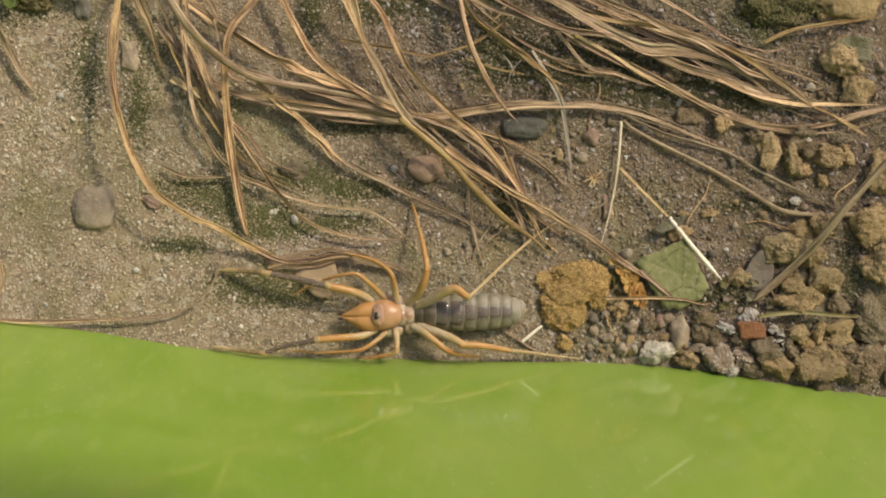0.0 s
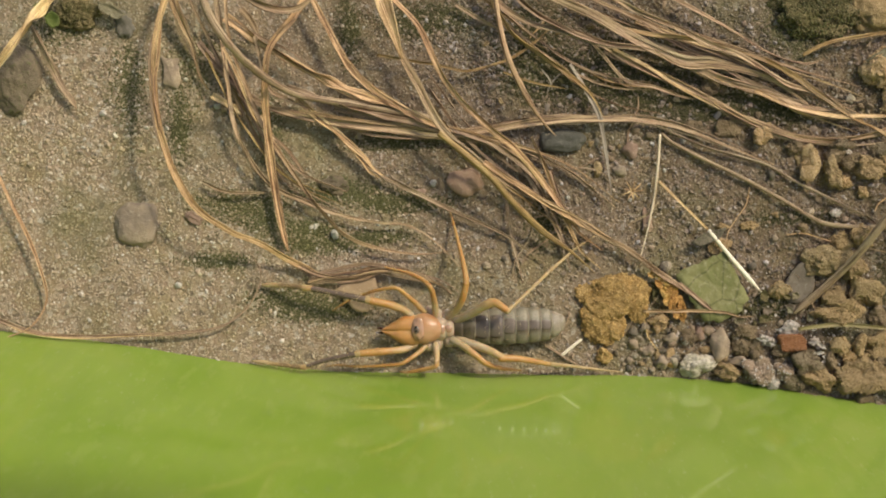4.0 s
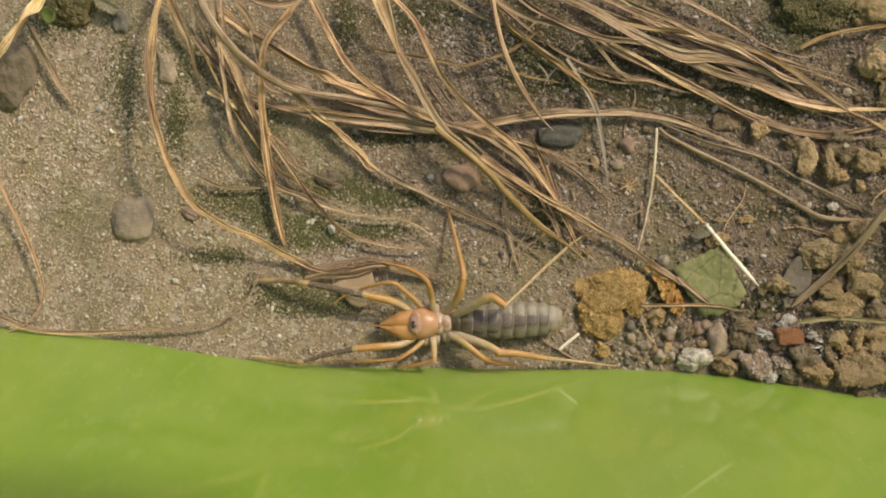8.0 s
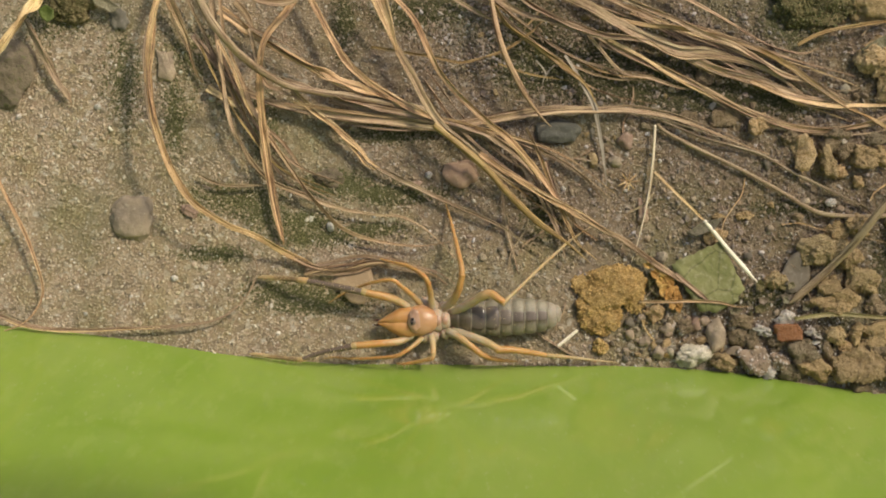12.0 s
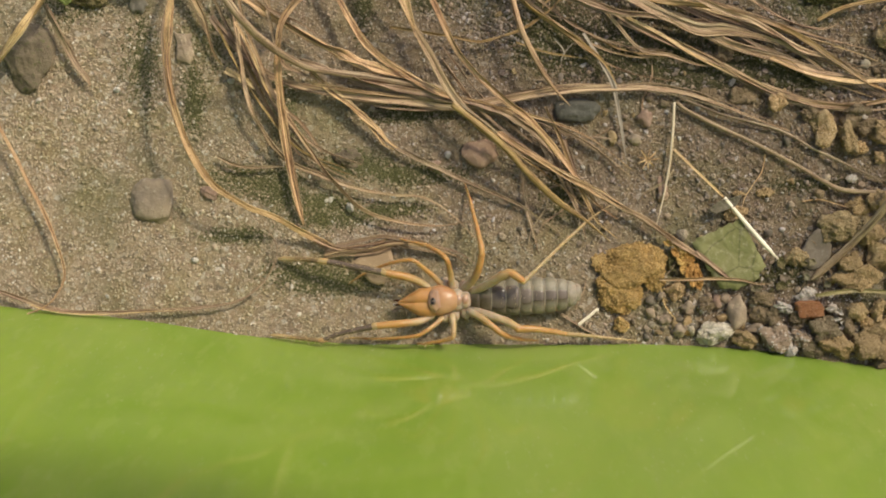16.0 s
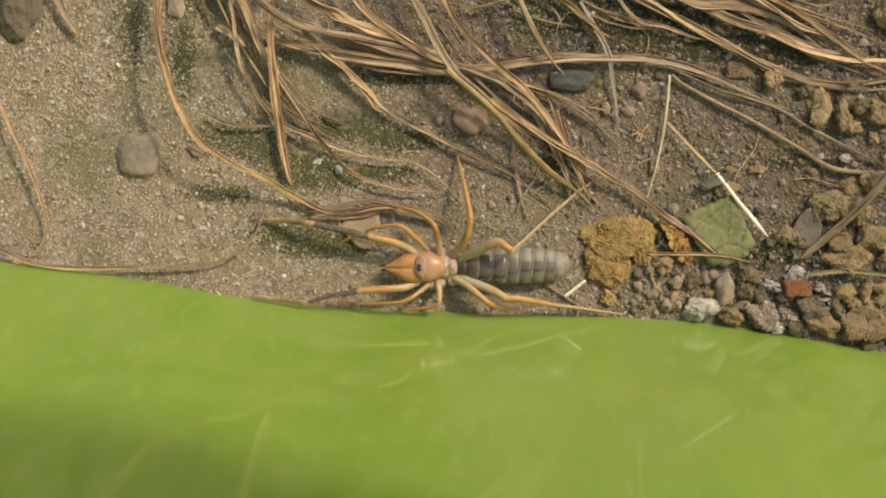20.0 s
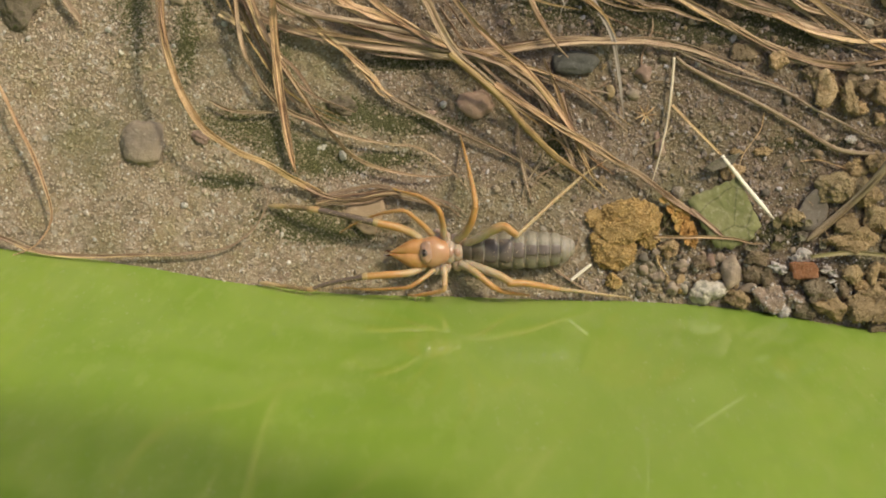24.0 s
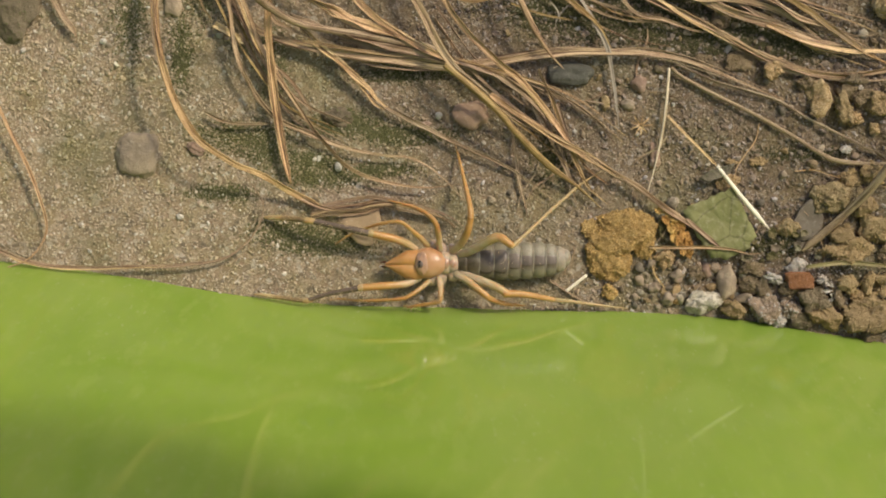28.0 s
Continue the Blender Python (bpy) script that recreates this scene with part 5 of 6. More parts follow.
for x, y, long, wide, turn in ((80.2, -20.3, 1.2, 0.4, 8), (82.2, -21.2, 1.3, 0.45, -35), (81.6, -22.8, 1.4, 0.4, 5), (83.4, -23.8, 1.2, 0.5, -20), (82.6, -24.8, 0.9, 0.4, 40), (69.2, -19.7, 1.5, 0.45, -6), (71.4, -20.6, 1.0, 0.4, -25)):
    c, q = math.cos(radians(turn)), math.sin(radians(turn))
    flake("white_flake", [(x + u * long * c - v * wide * q, y + u * long * q + v * wide * c) for u, v in ((-1, 0), (-0.5, 0.9), (0.4, 1), (1, 0.1), (0.5, -0.9), (-0.4, -1))], 2.6, FLECK, "curled white flake among clods", "flake", 0.15, 0.6, x + y, 0.5)
flake("stone_chip", ((-24.8, -8.6), (-22.0, -7.0), (-15.8, -5.7), (-15.6, -8.4), (-16.8, -11.3), (-17.5, -13.7), (-20.2, -13.3), (-22.1, -11.5)), 1.5, TAN_CHIP, "flat angular tan stone chip under the feeler", "stone", 1.6, 0.1, 14.0)
flake("dead_leaf", ((53.4, 1.4), (56.4, 3.6), (61.6, 5.0), (60.0, 2.4), (55.6, 0.7)), 3.0, MOSSY_STONE, "small dark withered leaf under straw", "dead leaf", 0.3, 0.3, 5.0)
flake("dead_leaf", ((92.0, 41.4, 0.0), (97.0, 44.5, 0.0), (102.0, 43.9, 0.0), (102.0, 38.9, 0.0), (95.8, 38.9, 0.0)), 2.4, DULL_LEAF, "curled brown dead leaf on earth", "dead leaf", 0.3, 1.5, 6.0)
flake("dead_leaf", ((-76.8, 55.1, 0.0), (-73.0, 54.1, 0.0), (-70.2, 52.0, 0.0), (-72.4, 50.9, 0.0), (-76.1, 52.9, 0.0)), 2.6, DULL_LEAF, "small brown leaf crumb at the grass foot", "dead leaf", 0.3, 0.8, 7.0)

flake("dead_leaf", ((78.3, -2.7), (80.2, -4.6), (81.1, -6.8), (80.6, -9.2), (79.0, -11.6), (76.2, -12.0), (73.9, -10.6), (74.2, -8.2), (75.6, -5.6), (76.9, -3.9)), 1.7, HUSK, "flat pointed grey-brown husk among clods", "husk", 0.7, 0.35, 12.0)

flake("small_leaf", ((-88.2, 51.9, 0.0), (-86.5, 52.9, 0.0), (-84.8, 51.6, 0.0), (-85.0, 49.6, 0.0), (-86.5, 49.1, 0.0), (-87.8, 50.1, 0.0)), 3.0, FRESH_LEAF, "small lobed green leaf at the grass foot", "leaf", 0.25, 0.7, 8.0)
flake("small_leaf", ((-90.8, 54.1, 0.0), (-88.5, 55.1, 0.0), (-87.5, 53.4, 0.0), (-89.0, 52.1, 0.0)), 3.4, FRESH_LEAF, "small lobed green leaf at the grass foot", "leaf", 0.25, 0.6, 3.0)

# ---- dry grass ----
blade(((-81.9, 60.4, 6.0), (-87.3, 51.0, 13.0), (-91.9, 42.9, 16.0), (-99.3, 35.1, 13.0)), 2.7, PALE_STRAW, "broad pale dry grass blade raised above sand", tip=0.05, fold=0.35)
blade(((-90.2, 49.3, 6.0), (-87.9, 43.6, 4.5), (-85.1, 37.3, 2.8), (-82.6, 33.5, 1.8), (-81.6, 31.5, 1.2)), 1.5, BROWN_STRAW, "short brown broken grass blade on sand", tip=0.1)
blade(((-58.8, 59.7, 10.0), (-61.4, 51.1, 10.5), (-62.7, 43.2, 11.0), (-62.9, 35.9, 11.0), (-61.9, 28.5, 12.0), (-60.0, 21.6, 12.5), (-57.5, 15.2, 12.3), (-53.5, 9.1, 11.8), (-46.6, 4.4, 10.5), (-40.2, 1.6, 8.5), (-33.5, -2.5, 5.0), (-27.6, -5.5, 2.5)), 1.75, STRAW, "long golden grass blade arched over sand", tip=0.04, twist=0.3)
blade(((-51.0, 55.9, 26.0), (-49.1, 49.3, 25.0), (-45.0, 42.9, 23.0), (-39.7, 37.8, 16.0), (-33.4, 34.2, 9.5), (-27.4, 32.9, 8.0), (-20.1, 31.9, 7.0), (-11.5, 30.3, 6.4), (-4.8, 28.9, 6.0), (3.2, 25.7, 5.6)), 1.8, BROWN_STRAW, "thick olive-brown grass stalk raised over others", tip=0.1, fold=0.6, twist=0.2, split=0, dome=True)
blade(((-50.4, 58.8, 8.0), (-48.9, 47.8, 8.0), (-47.6, 38.0, 8.0), (-46.8, 30.7, 7.5), (-45.1, 24.4, 7.0), (-41.7, 18.4, 6.0), (-37.5, 13.9, 5.0), (-31.6, 11.2, 4.5), (-27.4, 9.3, 4.5), (-21.3, 7.4, 4.0), (-14.7, 6.1, 3.5), (-9.4, 5.8, 3.5), (-4.8, 3.5, 3.0), (-0.5, -0.1, 2.5), (2.7, -3.6, 1.2)), 1.15, TAN_STRAW, tip=0.35)
blade(((-28.4, 57.8, 11.0), (-32.6, 50.4, 11.5), (-36.4, 45.9, 11.5), (-38.0, 43.2, 11.3), (-38.7, 40.0, 11.0), (-39.1, 34.6, 10.0), (-38.9, 27.5, 8.5), (-38.3, 20.3, 7.0), (-37.4, 13.0, 6.0), (-36.3, 6.3, 4.0), (-35.0, -0.1, 1.5)), 1.6, STRAW, tip=0.05, twist=0.3)
blade(((-41.3, 46.5, 9.0), (-38.6, 35.6, 8.0), (-34.8, 33.2, 7.0), (-30.0, 30.8, 6.5)), 1.0, BROWN_STRAW)
blade(((-60.4, 58.0, 8.0), (-58.8, 52.9, 7.0), (-57.2, 49.2, 6.0), (-55.7, 45.4, 5.0), (-54.8, 41.6, 4.2), (-54.0, 38.4, 3.4), (-52.3, 35.5, 2.4)), 2.7, TAN_STRAW, "broad brown frayed blade ending in a thin curl", tip=0.95)
blade(((-47.8, 58.6, 9.0), (-47.3, 48.9, 9.0), (-45.7, 41.6, 8.5), (-43.3, 35.6, 8.0), (-41.3, 30.1, 7.5), (-38.5, 24.6, 7.0), (-34.5, 18.6, 6.0), (-30.7, 13.1, 5.5), (-25.8, 6.9, 5.0), (-22.5, 3.6, 4.5), (-17.6, 1.2, 4.0), (-11.6, -0.1, 3.5), (-4.8, -0.7, 3.0), (2.0, 0.1, 2.2)), 1.0, TAN_STRAW, "thin pale grass blade curving across sand", tip=0.3)
blade(((-48.2, 50.9, 6.5), (-40.4, 45.5, 6.5), (-34.3, 42.2, 6.6), (-28.3, 38.6, 6.6), (-22.3, 35.2, 6.6), (-16.9, 33.1, 6.6), (-10.8, 30.9, 6.6), (-4.1, 28.8, 6.4)), 2.8, STRAW, "broad golden grass blade with brown spots", tip=0.3)
blade(((-54.0, 45.6, 6.0), (-50.7, 41.3, 6.0), (-46.7, 37.1, 5.5), (-42.4, 33.7, 5.0), (-37.5, 31.0, 4.5)), 1.7, BROWN_STRAW)
blade(((-51.4, 34.1, 4.0), (-47.5, 31.8, 3.5), (-44.5, 30.1, 2.8), (-43.1, 28.8, 1.5)), 1.8, PALE_STRAW, "short frayed pale grass tip", tip=0.3)
blade(((-30.3, 57.3, 7.0), (-27.2, 50.9, 7.0), (-22.3, 42.3, 7.0), (-17.5, 36.5, 7.0), (-11.4, 31.8, 7.0), (-5.4, 28.4, 7.0), (2.0, 25.6, 6.6)), 1.6, STRAW, tip=0.2)
blade(((-11.1, 46.4, 11.5), (-9.7, 42.0, 10.5), (-6.3, 35.9, 10.0), (-2.7, 28.9, 10.0), (1.0, 24.1, 9.5), (5.9, 20.1, 9.0), (10.7, 16.0, 8.5), (17.9, 11.8, 7.5), (26.5, 7.9, 6.5), (32.7, 3.7, 5.5), (37.0, 1.2, 4.6)), 1.6, TAN_STRAW, "long straw-coloured blade reaching past the clods", tip=0.6, twist=0.3)
blade(((24.5, 9.3, 6.2), (32.7, 3.7, 5.2), (39.3, 0.1, 4.5), (46.5, -5.0, 3.6), (52.2, -8.8, 3.0), (57.4, -13.3, 1.5)), 1.45, TAN_STRAW, "broad grey-brown blade end lying over the leaf scrap", tip=0.3, base=0.6)
blade(((-15.6, 59.4, 12.0), (-13.5, 53.3, 12.4), (-11.7, 48.2, 12.2), (-10.4, 43.9, 11.8), (-9.5, 41.3, 11.0)), 4.2, PALE_STRAW, "broad pale spindle-shaped dry grass leaf", tip=0.6, base=0.5, twist=0.2, split=0)
blade(((-12.0, 54.5, 12.0), (-6.5, 48.5, 12.0), (-3.4, 42.2, 12.0), (-0.8, 37.3, 11.5), (3.4, 32.0, 11.0), (8.3, 27.2, 10.5), (14.1, 22.5, 9.5), (18.1, 18.2, 8.0), (21.9, 13.4, 6.0), (25.4, 8.5, 4.5), (29.0, 3.8, 3.0), (34.1, -0.1, 1.5)), 1.4, STRAW, tip=0.3)
blade(((-32.5, 33.4, 5.6), (-27.6, 28.7, 5.2), (-22.7, 24.4, 4.9), (-18.1, 20.5, 4.3), (-15.9, 17.7, 3.8), (-12.6, 15.6, 2.8)), 1.9, STRAW, "golden blade with a pointed creased tip", tip=0.45)
blade(((-17.6, 19.4, 3.2), (-14.0, 16.4, 3.4), (-10.4, 14.6, 3.4), (-4.0, 11.3, 3.2), (2.0, 8.2, 2.9), (8.2, 5.6, 2.6), (13.4, 3.0, 2.1), (18.2, -0.5, 1.4), (22.2, -3.2, 1.0)), 1.15, GREY_STRAW, "dull olive grass blade close to the sand", tip=0.6)
blade(((-45.0, 34.1, 4.4), (-37.5, 31.0, 4.7), (-29.5, 29.1, 5.0), (-20.2, 27.7, 5.2), (-10.4, 26.5, 5.2), (-0.5, 25.3, 5.2), (9.4, 26.3, 5.0), (18.0, 27.8, 4.7), (26.7, 28.5, 4.4), (34.1, 28.6, 3.9), (41.6, 28.4, 3.3), (49.4, 27.3, 2.8), (57.9, 24.4, 2.2), (65.7, 21.2, 1.7), (72.0, 18.7, 1.5)), 2.1, TAN_STRAW, "long broad blade lying crosswise over others", tip=0.45, twist=0.3)
blade(((-24.5, 31.5, 4.4), (-17.8, 30.2, 4.8), (-10.4, 29.3, 5.0), (-3.0, 27.9, 5.0), (5.7, 24.8, 4.6)), 1.9, TAN_STRAW, tip=0.3, twist=0.2)
blade(((-28.3, 29.1, 3.9), (-17.8, 26.6, 3.9), (-7.9, 25.4, 3.9), (2.0, 24.9, 3.9), (11.9, 23.4, 3.6), (20.6, 20.4, 3.3), (26.8, 17.2, 2.8), (32.1, 13.2, 1.9), (35.9, 8.2, 1.5)), 1.7, BROWN_STRAW, tip=0.55)
blade(((-34.8, 35.7, 7.2), (-27.4, 33.0, 7.2), (-17.7, 30.0, 6.9), (-7.9, 27.9, 6.6), (4.4, 25.2, 6.0), (12.4, 21.8, 5.4), (18.0, 17.2, 4.2), (21.8, 11.3, 2.7), (25.0, 3.9, 1.7), (26.9, -3.6, 1.2)), 1.6, BROWN_STRAW, tip=0.4)
blade(((-1.7, 25.2, 11.5), (4.4, 20.2, 11.5), (9.6, 15.7, 10.8), (14.8, 9.9, 9.4), (20.7, 4.2, 7.0), (27.0, -0.2, 3.9), (32.6, -5.1, 1.2)), 1.35, OLIVE_STRAW, "yellow-green stiff grass stalk", tip=0.3, fold=0.5, twist=0.15, split=0, dome=True)
blade(((8.0, 19.0, 9.0), (14.2, 14.8, 8.5), (19.3, 11.7, 8.0), (24.6, 8.6, 7.0), (30.2, 5.3, 6.0), (37.8, 1.1, 4.0), (43.0, -3.0, 2.0)), 1.6, STRAW, tip=0.4)
blade(((15.0, 23.6, 4.0), (18.3, 15.0, 4.0), (22.0, 8.5, 3.5), (25.1, 2.4, 2.5), (27.3, -4.6, 1.2)), 0.9, BROWN_STRAW)
blade(((18.6, 24.8, 5.0), (21.1, 19.6, 4.5), (23.6, 12.5, 4.0), (26.8, 5.1, 3.0), (29.6, -0.1, 2.0), (33.9, -4.2, 1.0)), 0.9, STRAW)
blade(((22.8, 17.5, 3.5), (24.9, 11.0, 3.0), (27.4, 3.8, 2.4), (29.2, -1.7, 1.2)), 0.8, BROWN_STRAW)
blade(((10.2, 57.4, 9.0), (11.7, 47.5, 10.0), (13.6, 40.7, 10.0), (16.2, 35.1, 9.5), (19.0, 30.4, 8.5), (21.6, 27.1, 7.0), (23.9, 25.0, 5.0)), 1.4, TAN_STRAW, "tan grass stalk over a slate pebble", tip=0.3, fold=0.5, twist=0.1, split=0, dome=True)
blade(((-15.3, 42.8, 4.0), (-8.5, 41.6, 4.5), (-2.3, 40.6, 5.0), (4.4, 39.2, 5.0), (10.6, 40.5, 5.5), (14.9, 42.2, 6.0), (19.4, 45.2, 6.5), (24.7, 50.5, 6.0)), 0.75, OLIVE_STRAW, tip=0.3)
blade(((9.3, 55.1, 8.0), (13.0, 48.9, 7.5), (16.9, 45.2, 7.0), (21.9, 41.6, 6.5), (26.8, 38.0, 6.0), (31.6, 34.0, 5.0), (34.4, 29.2, 4.0)), 1.0, OLIVE_STRAW, tip=0.25)
blade(((27.0, 40.6, 4.5), (30.4, 34.9, 4.5), (33.1, 30.0, 4.4), (34.4, 24.9, 3.2), (35.3, 19.4, 2.2), (36.4, 12.0, 1.4)), 0.85, TWIG, "thin weathered grey twig on soil", name="twig", category="twig", fold=0.2, split=0)
blade(((2.0, 54.1, 3.0), (6.9, 51.0, 3.0), (11.9, 48.5, 2.5)), 1.2, BROWN_STRAW)
blade(((12.5, 39.2, 2.5), (18.2, 37.2, 2.0), (22.5, 36.2, 1.6), (28.2, 35.3, 1.2)), 0.5, OLIVE_STRAW)
blade(((7.5, 59.0, 6.8), (12.3, 52.7, 8.2), (19.1, 48.8, 8.2), (26.4, 47.5, 8.2), (33.8, 45.1, 7.8), (39.9, 44.3, 7.5), (46.4, 42.8, 6.8), (53.0, 41.1, 6.1)), 1.5, TAN_STRAW, tip=0.3)
blade(((11.7, 58.6, 9.5), (17.2, 52.7, 9.5), (23.3, 48.7, 8.8), (31.3, 45.3, 8.2), (38.7, 43.6, 7.5)), 1.3, BROWN_STRAW)
blade(((17.9, 58.9, 7.6), (24.6, 54.5, 7.6), (32.1, 50.8, 7.6), (37.7, 47.6, 7.4), (43.9, 44.1, 7.1), (51.3, 41.1, 6.7), (57.5, 40.4, 6.1), (63.8, 39.3, 5.6), (70.1, 37.5, 4.6), (75.6, 34.4, 3.5), (79.5, 31.7, 3.0)), 2.3, TAN_STRAW, "broad golden blade atop the grass bundle", tip=0.4, twist=0.3)
blade(((24.8, 59.4, 4.5), (31.6, 55.1, 4.5), (39.0, 51.7, 4.5), (46.4, 48.5, 4.5), (55.1, 44.6, 4.1), (63.8, 41.0, 3.7), (72.0, 37.3, 3.3), (80.1, 33.6, 3.0), (87.5, 30.4, 3.0)), 1.3, BROWN_STRAW)
blade(((30.0, 57.5, 8.8), (37.3, 53.6, 8.8), (44.7, 50.2, 8.5), (51.1, 47.5, 8.2), (57.3, 44.6, 7.5), (63.5, 42.2, 6.8), (68.6, 39.2, 6.1), (73.6, 36.2, 5.4), (81.3, 33.9, 4.1), (87.8, 31.1, 3.0), (94.0, 28.5, 2.0)), 1.4, TAN_STRAW, tip=0.3)
blade(((32.9, 45.9, 4.0), (39.1, 41.7, 4.0), (45.5, 38.4, 4.0), (51.7, 35.9, 4.0), (57.9, 32.8, 3.7), (64.2, 29.1, 3.0), (70.4, 26.7, 3.0), (76.6, 24.7, 3.0), (84.1, 23.9, 3.0), (91.5, 24.9, 3.0), (97.4, 26.4, 3.0), (106.1, 28.6, 3.0)), 1.35, TAN_STRAW, "long golden blade bending over clods", tip=0.05, twist=0.3)
blade(((36.5, 43.8, 5.4), (43.8, 40.0, 5.4), (50.1, 35.9, 4.8), (57.8, 32.1, 4.1), (64.1, 29.1, 3.4), (69.5, 27.2, 3.0)), 0.8, PALE_STRAW, tip=0.3)
blade(((31.5, 45.6, 6.0), (34.2, 42.3, 6.0), (39.2, 37.0, 5.0), (45.5, 35.6, 4.0), (51.8, 33.6, 3.0), (56.9, 32.9, 2.0)), 0.75, TAN_STRAW, tip=0.3)
blade(((45.0, 57.9, 6.0), (50.9, 54.0, 6.0), (57.6, 50.4, 5.5), (63.9, 46.7, 5.0), (70.1, 43.1, 4.5), (76.4, 40.8, 4.0), (80.0, 40.7, 3.6), (83.1, 41.9, 3.0)), 0.75, TAN_STRAW, "thin pale straw bent at its tip", tip=0.15)
blade(((37.5, 48.2, 6.8), (44.9, 46.7, 6.8), (51.6, 46.0, 6.8), (58.6, 44.7, 6.8), (66.1, 42.4, 6.5), (71.0, 40.4, 6.1), (76.0, 37.5, 5.8), (82.3, 33.1, 5.4), (88.5, 29.0, 5.1), (93.5, 26.4, 4.8), (100.9, 22.1, 4.1)), 1.25, OLIVE_STRAW, tip=0.05)
blade(((45.0, 43.4, 5.7), (51.4, 41.1, 5.7), (58.9, 37.6, 5.2), (66.4, 35.2, 4.8), (74.0, 32.8, 3.8), (80.3, 31.1, 3.0), (87.3, 30.4, 3.0)), 2.0, TAN_STRAW, tip=0.3)
blade(((50.2, 42.8, 4.1), (58.8, 41.9, 4.1), (66.3, 39.1, 3.7), (72.6, 36.3, 3.3), (78.2, 32.6, 3.0)), 1.5, BROWN_STRAW)
blade(((54.0, 39.6, 4.8), (63.7, 35.7, 4.4), (71.4, 33.7, 4.1), (77.8, 29.8, 3.4), (85.7, 28.3, 3.0)), 0.8, PALE_STRAW)
blade(((42.6, 49.4, 5.4), (50.0, 45.1, 5.4), (58.1, 40.8, 4.8), (65.0, 37.2, 4.1), (70.2, 33.0, 3.0)), 1.1, BROWN_STRAW)
blade(((67.3, 34.6, 5.0), (75.9, 30.9, 5.0), (84.6, 29.1, 5.0), (91.4, 29.1, 5.0), (103.4, 29.1, 4.0)), 1.0, PALE_STRAW)
blade(((78.3, 42.6, 2.5), (82.6, 44.8, 3.0), (88.9, 46.2, 3.5), (103.4, 48.3, 4.0)), 0.8, OLIVE_STRAW)
blade(((47.4, 25.6, 1.7), (49.5, 23.8, 1.7), (54.5, 21.0, 1.8), (59.8, 18.3, 1.9), (66.9, 14.8, 1.9), (74.4, 10.6, 1.8), (79.4, 7.5, 1.7), (84.4, 5.4, 1.7), (94.1, 4.9, 1.7), (106.5, 5.4, 1.7)), 1.0, GREY_STRAW, "flat weathered grey-brown grass stalk on soil", tip=0.03, fold=0.4, twist=0.1, split=0, dome=True)
blade(((48.0, 26.5, 2.2), (56.4, 22.8, 2.5), (64.3, 20.5, 2.5), (70.5, 18.5, 2.5), (76.7, 14.9, 2.5), (82.9, 11.8, 2.5), (89.2, 8.7, 2.2), (96.0, 6.0, 2.0)), 0.65, GREY_STRAW, "thin weathered straw on crumbly soil", tip=0.2, twist=0.1, split=0, dome=True)
blade(((102.9, 17.0, 14.0), (96.2, 8.8, 12.0), (92.9, 4.7, 11.0), (88.9, -1.1, 8.5), (84.6, -6.0, 6.0), (80.2, -10.5, 3.5), (76.1, -14.3, 1.5)), 1.75, GREY_STRAW, "thick straw stem leaning down onto clods", tip=0.05, fold=0.7, twist=0.1, split=0, dome=True)
blade(((46.8, 25.4, 2.6), (46.4, 18.7, 3.0), (45.9, 13.5, 3.0), (44.8, 7.3, 2.6), (43.3, 1.1, 2.0), (41.5, -5.1, 1.2)), 0.65, CREAM_STRAW, "pale straight straw lying on soil", tip=0.5, twist=0.15, dome=True)
blade(((46.6, 15.0, 3.2), (51.6, 10.0, 3.0), (57.5, 4.3, 2.6)), 0.7, PALE_STRAW, "thin yellow straw on soil", tip=0.05, twist=0.1)
blade(((57.4, 4.3, 3.2), (62.6, -2.2, 3.8), (66.6, -6.8, 3.6), (69.1, -9.4, 2.8)), 1.1, WHITE_STRAW, "bleached white straw beside the leaf scrap", tip=0.2, twist=0.1, fold=0.5, dome=True)
blade(((-104.6, -12.9, 3.0), (-98.3, -15.0, 3.4), (-91.7, -17.3, 4.0), (-84.3, -18.5, 4.0), (-72.0, -18.4, 3.6), (-59.7, -18.0, 3.4), (-50.3, -16.7, 3.2), (-45.1, -13.6, 3.2), (-41.9, -9.3, 3.4), (-40.8, -5.1, 3.6), (-42.5, -1.4, 4.0), (-44.4, 1.1, 4.0)), 1.1, BROWN_STRAW, "thin looping grass blade along the plastic edge", tip=0.4, twist=0.2)
blade(((-101.3, 23.5, 6.0), (-97.0, 15.1, 6.0), (-94.9, 10.6, 6.0), (-91.6, 3.8, 5.5), (-89.3, -2.3, 5.0), (-87.8, -7.5, 4.5), (-87.7, -11.2, 4.5), (-89.5, -14.9, 5.0), (-92.2, -17.2, 5.5), (-97.6, -19.1, 6.0)), 0.95, STRAW, "thin curved golden grass blade", tip=0.5, twist=0.2)
blade(((-32.6, -3.0, 4.0), (-27.5, -5.3, 3.4), (-21.6, -5.8, 3.2), (-16.6, -4.3, 3.6), (-10.4, -4.7, 3.6), (-4.2, -6.1, 3.0), (1.0, -9.5, 1.4)), 1.0, TAN_STRAW, tip=0.4)
blade(((-30.2, -5.6, 3.0), (-24.0, -4.1, 3.4), (-17.6, -3.0, 4.0), (-11.6, -3.8, 4.0), (-5.2, -5.3, 3.6), (-0.2, -7.1, 2.6), (2.7, -9.3, 1.2)), 0.9, BROWN_STRAW, tip=0.4)
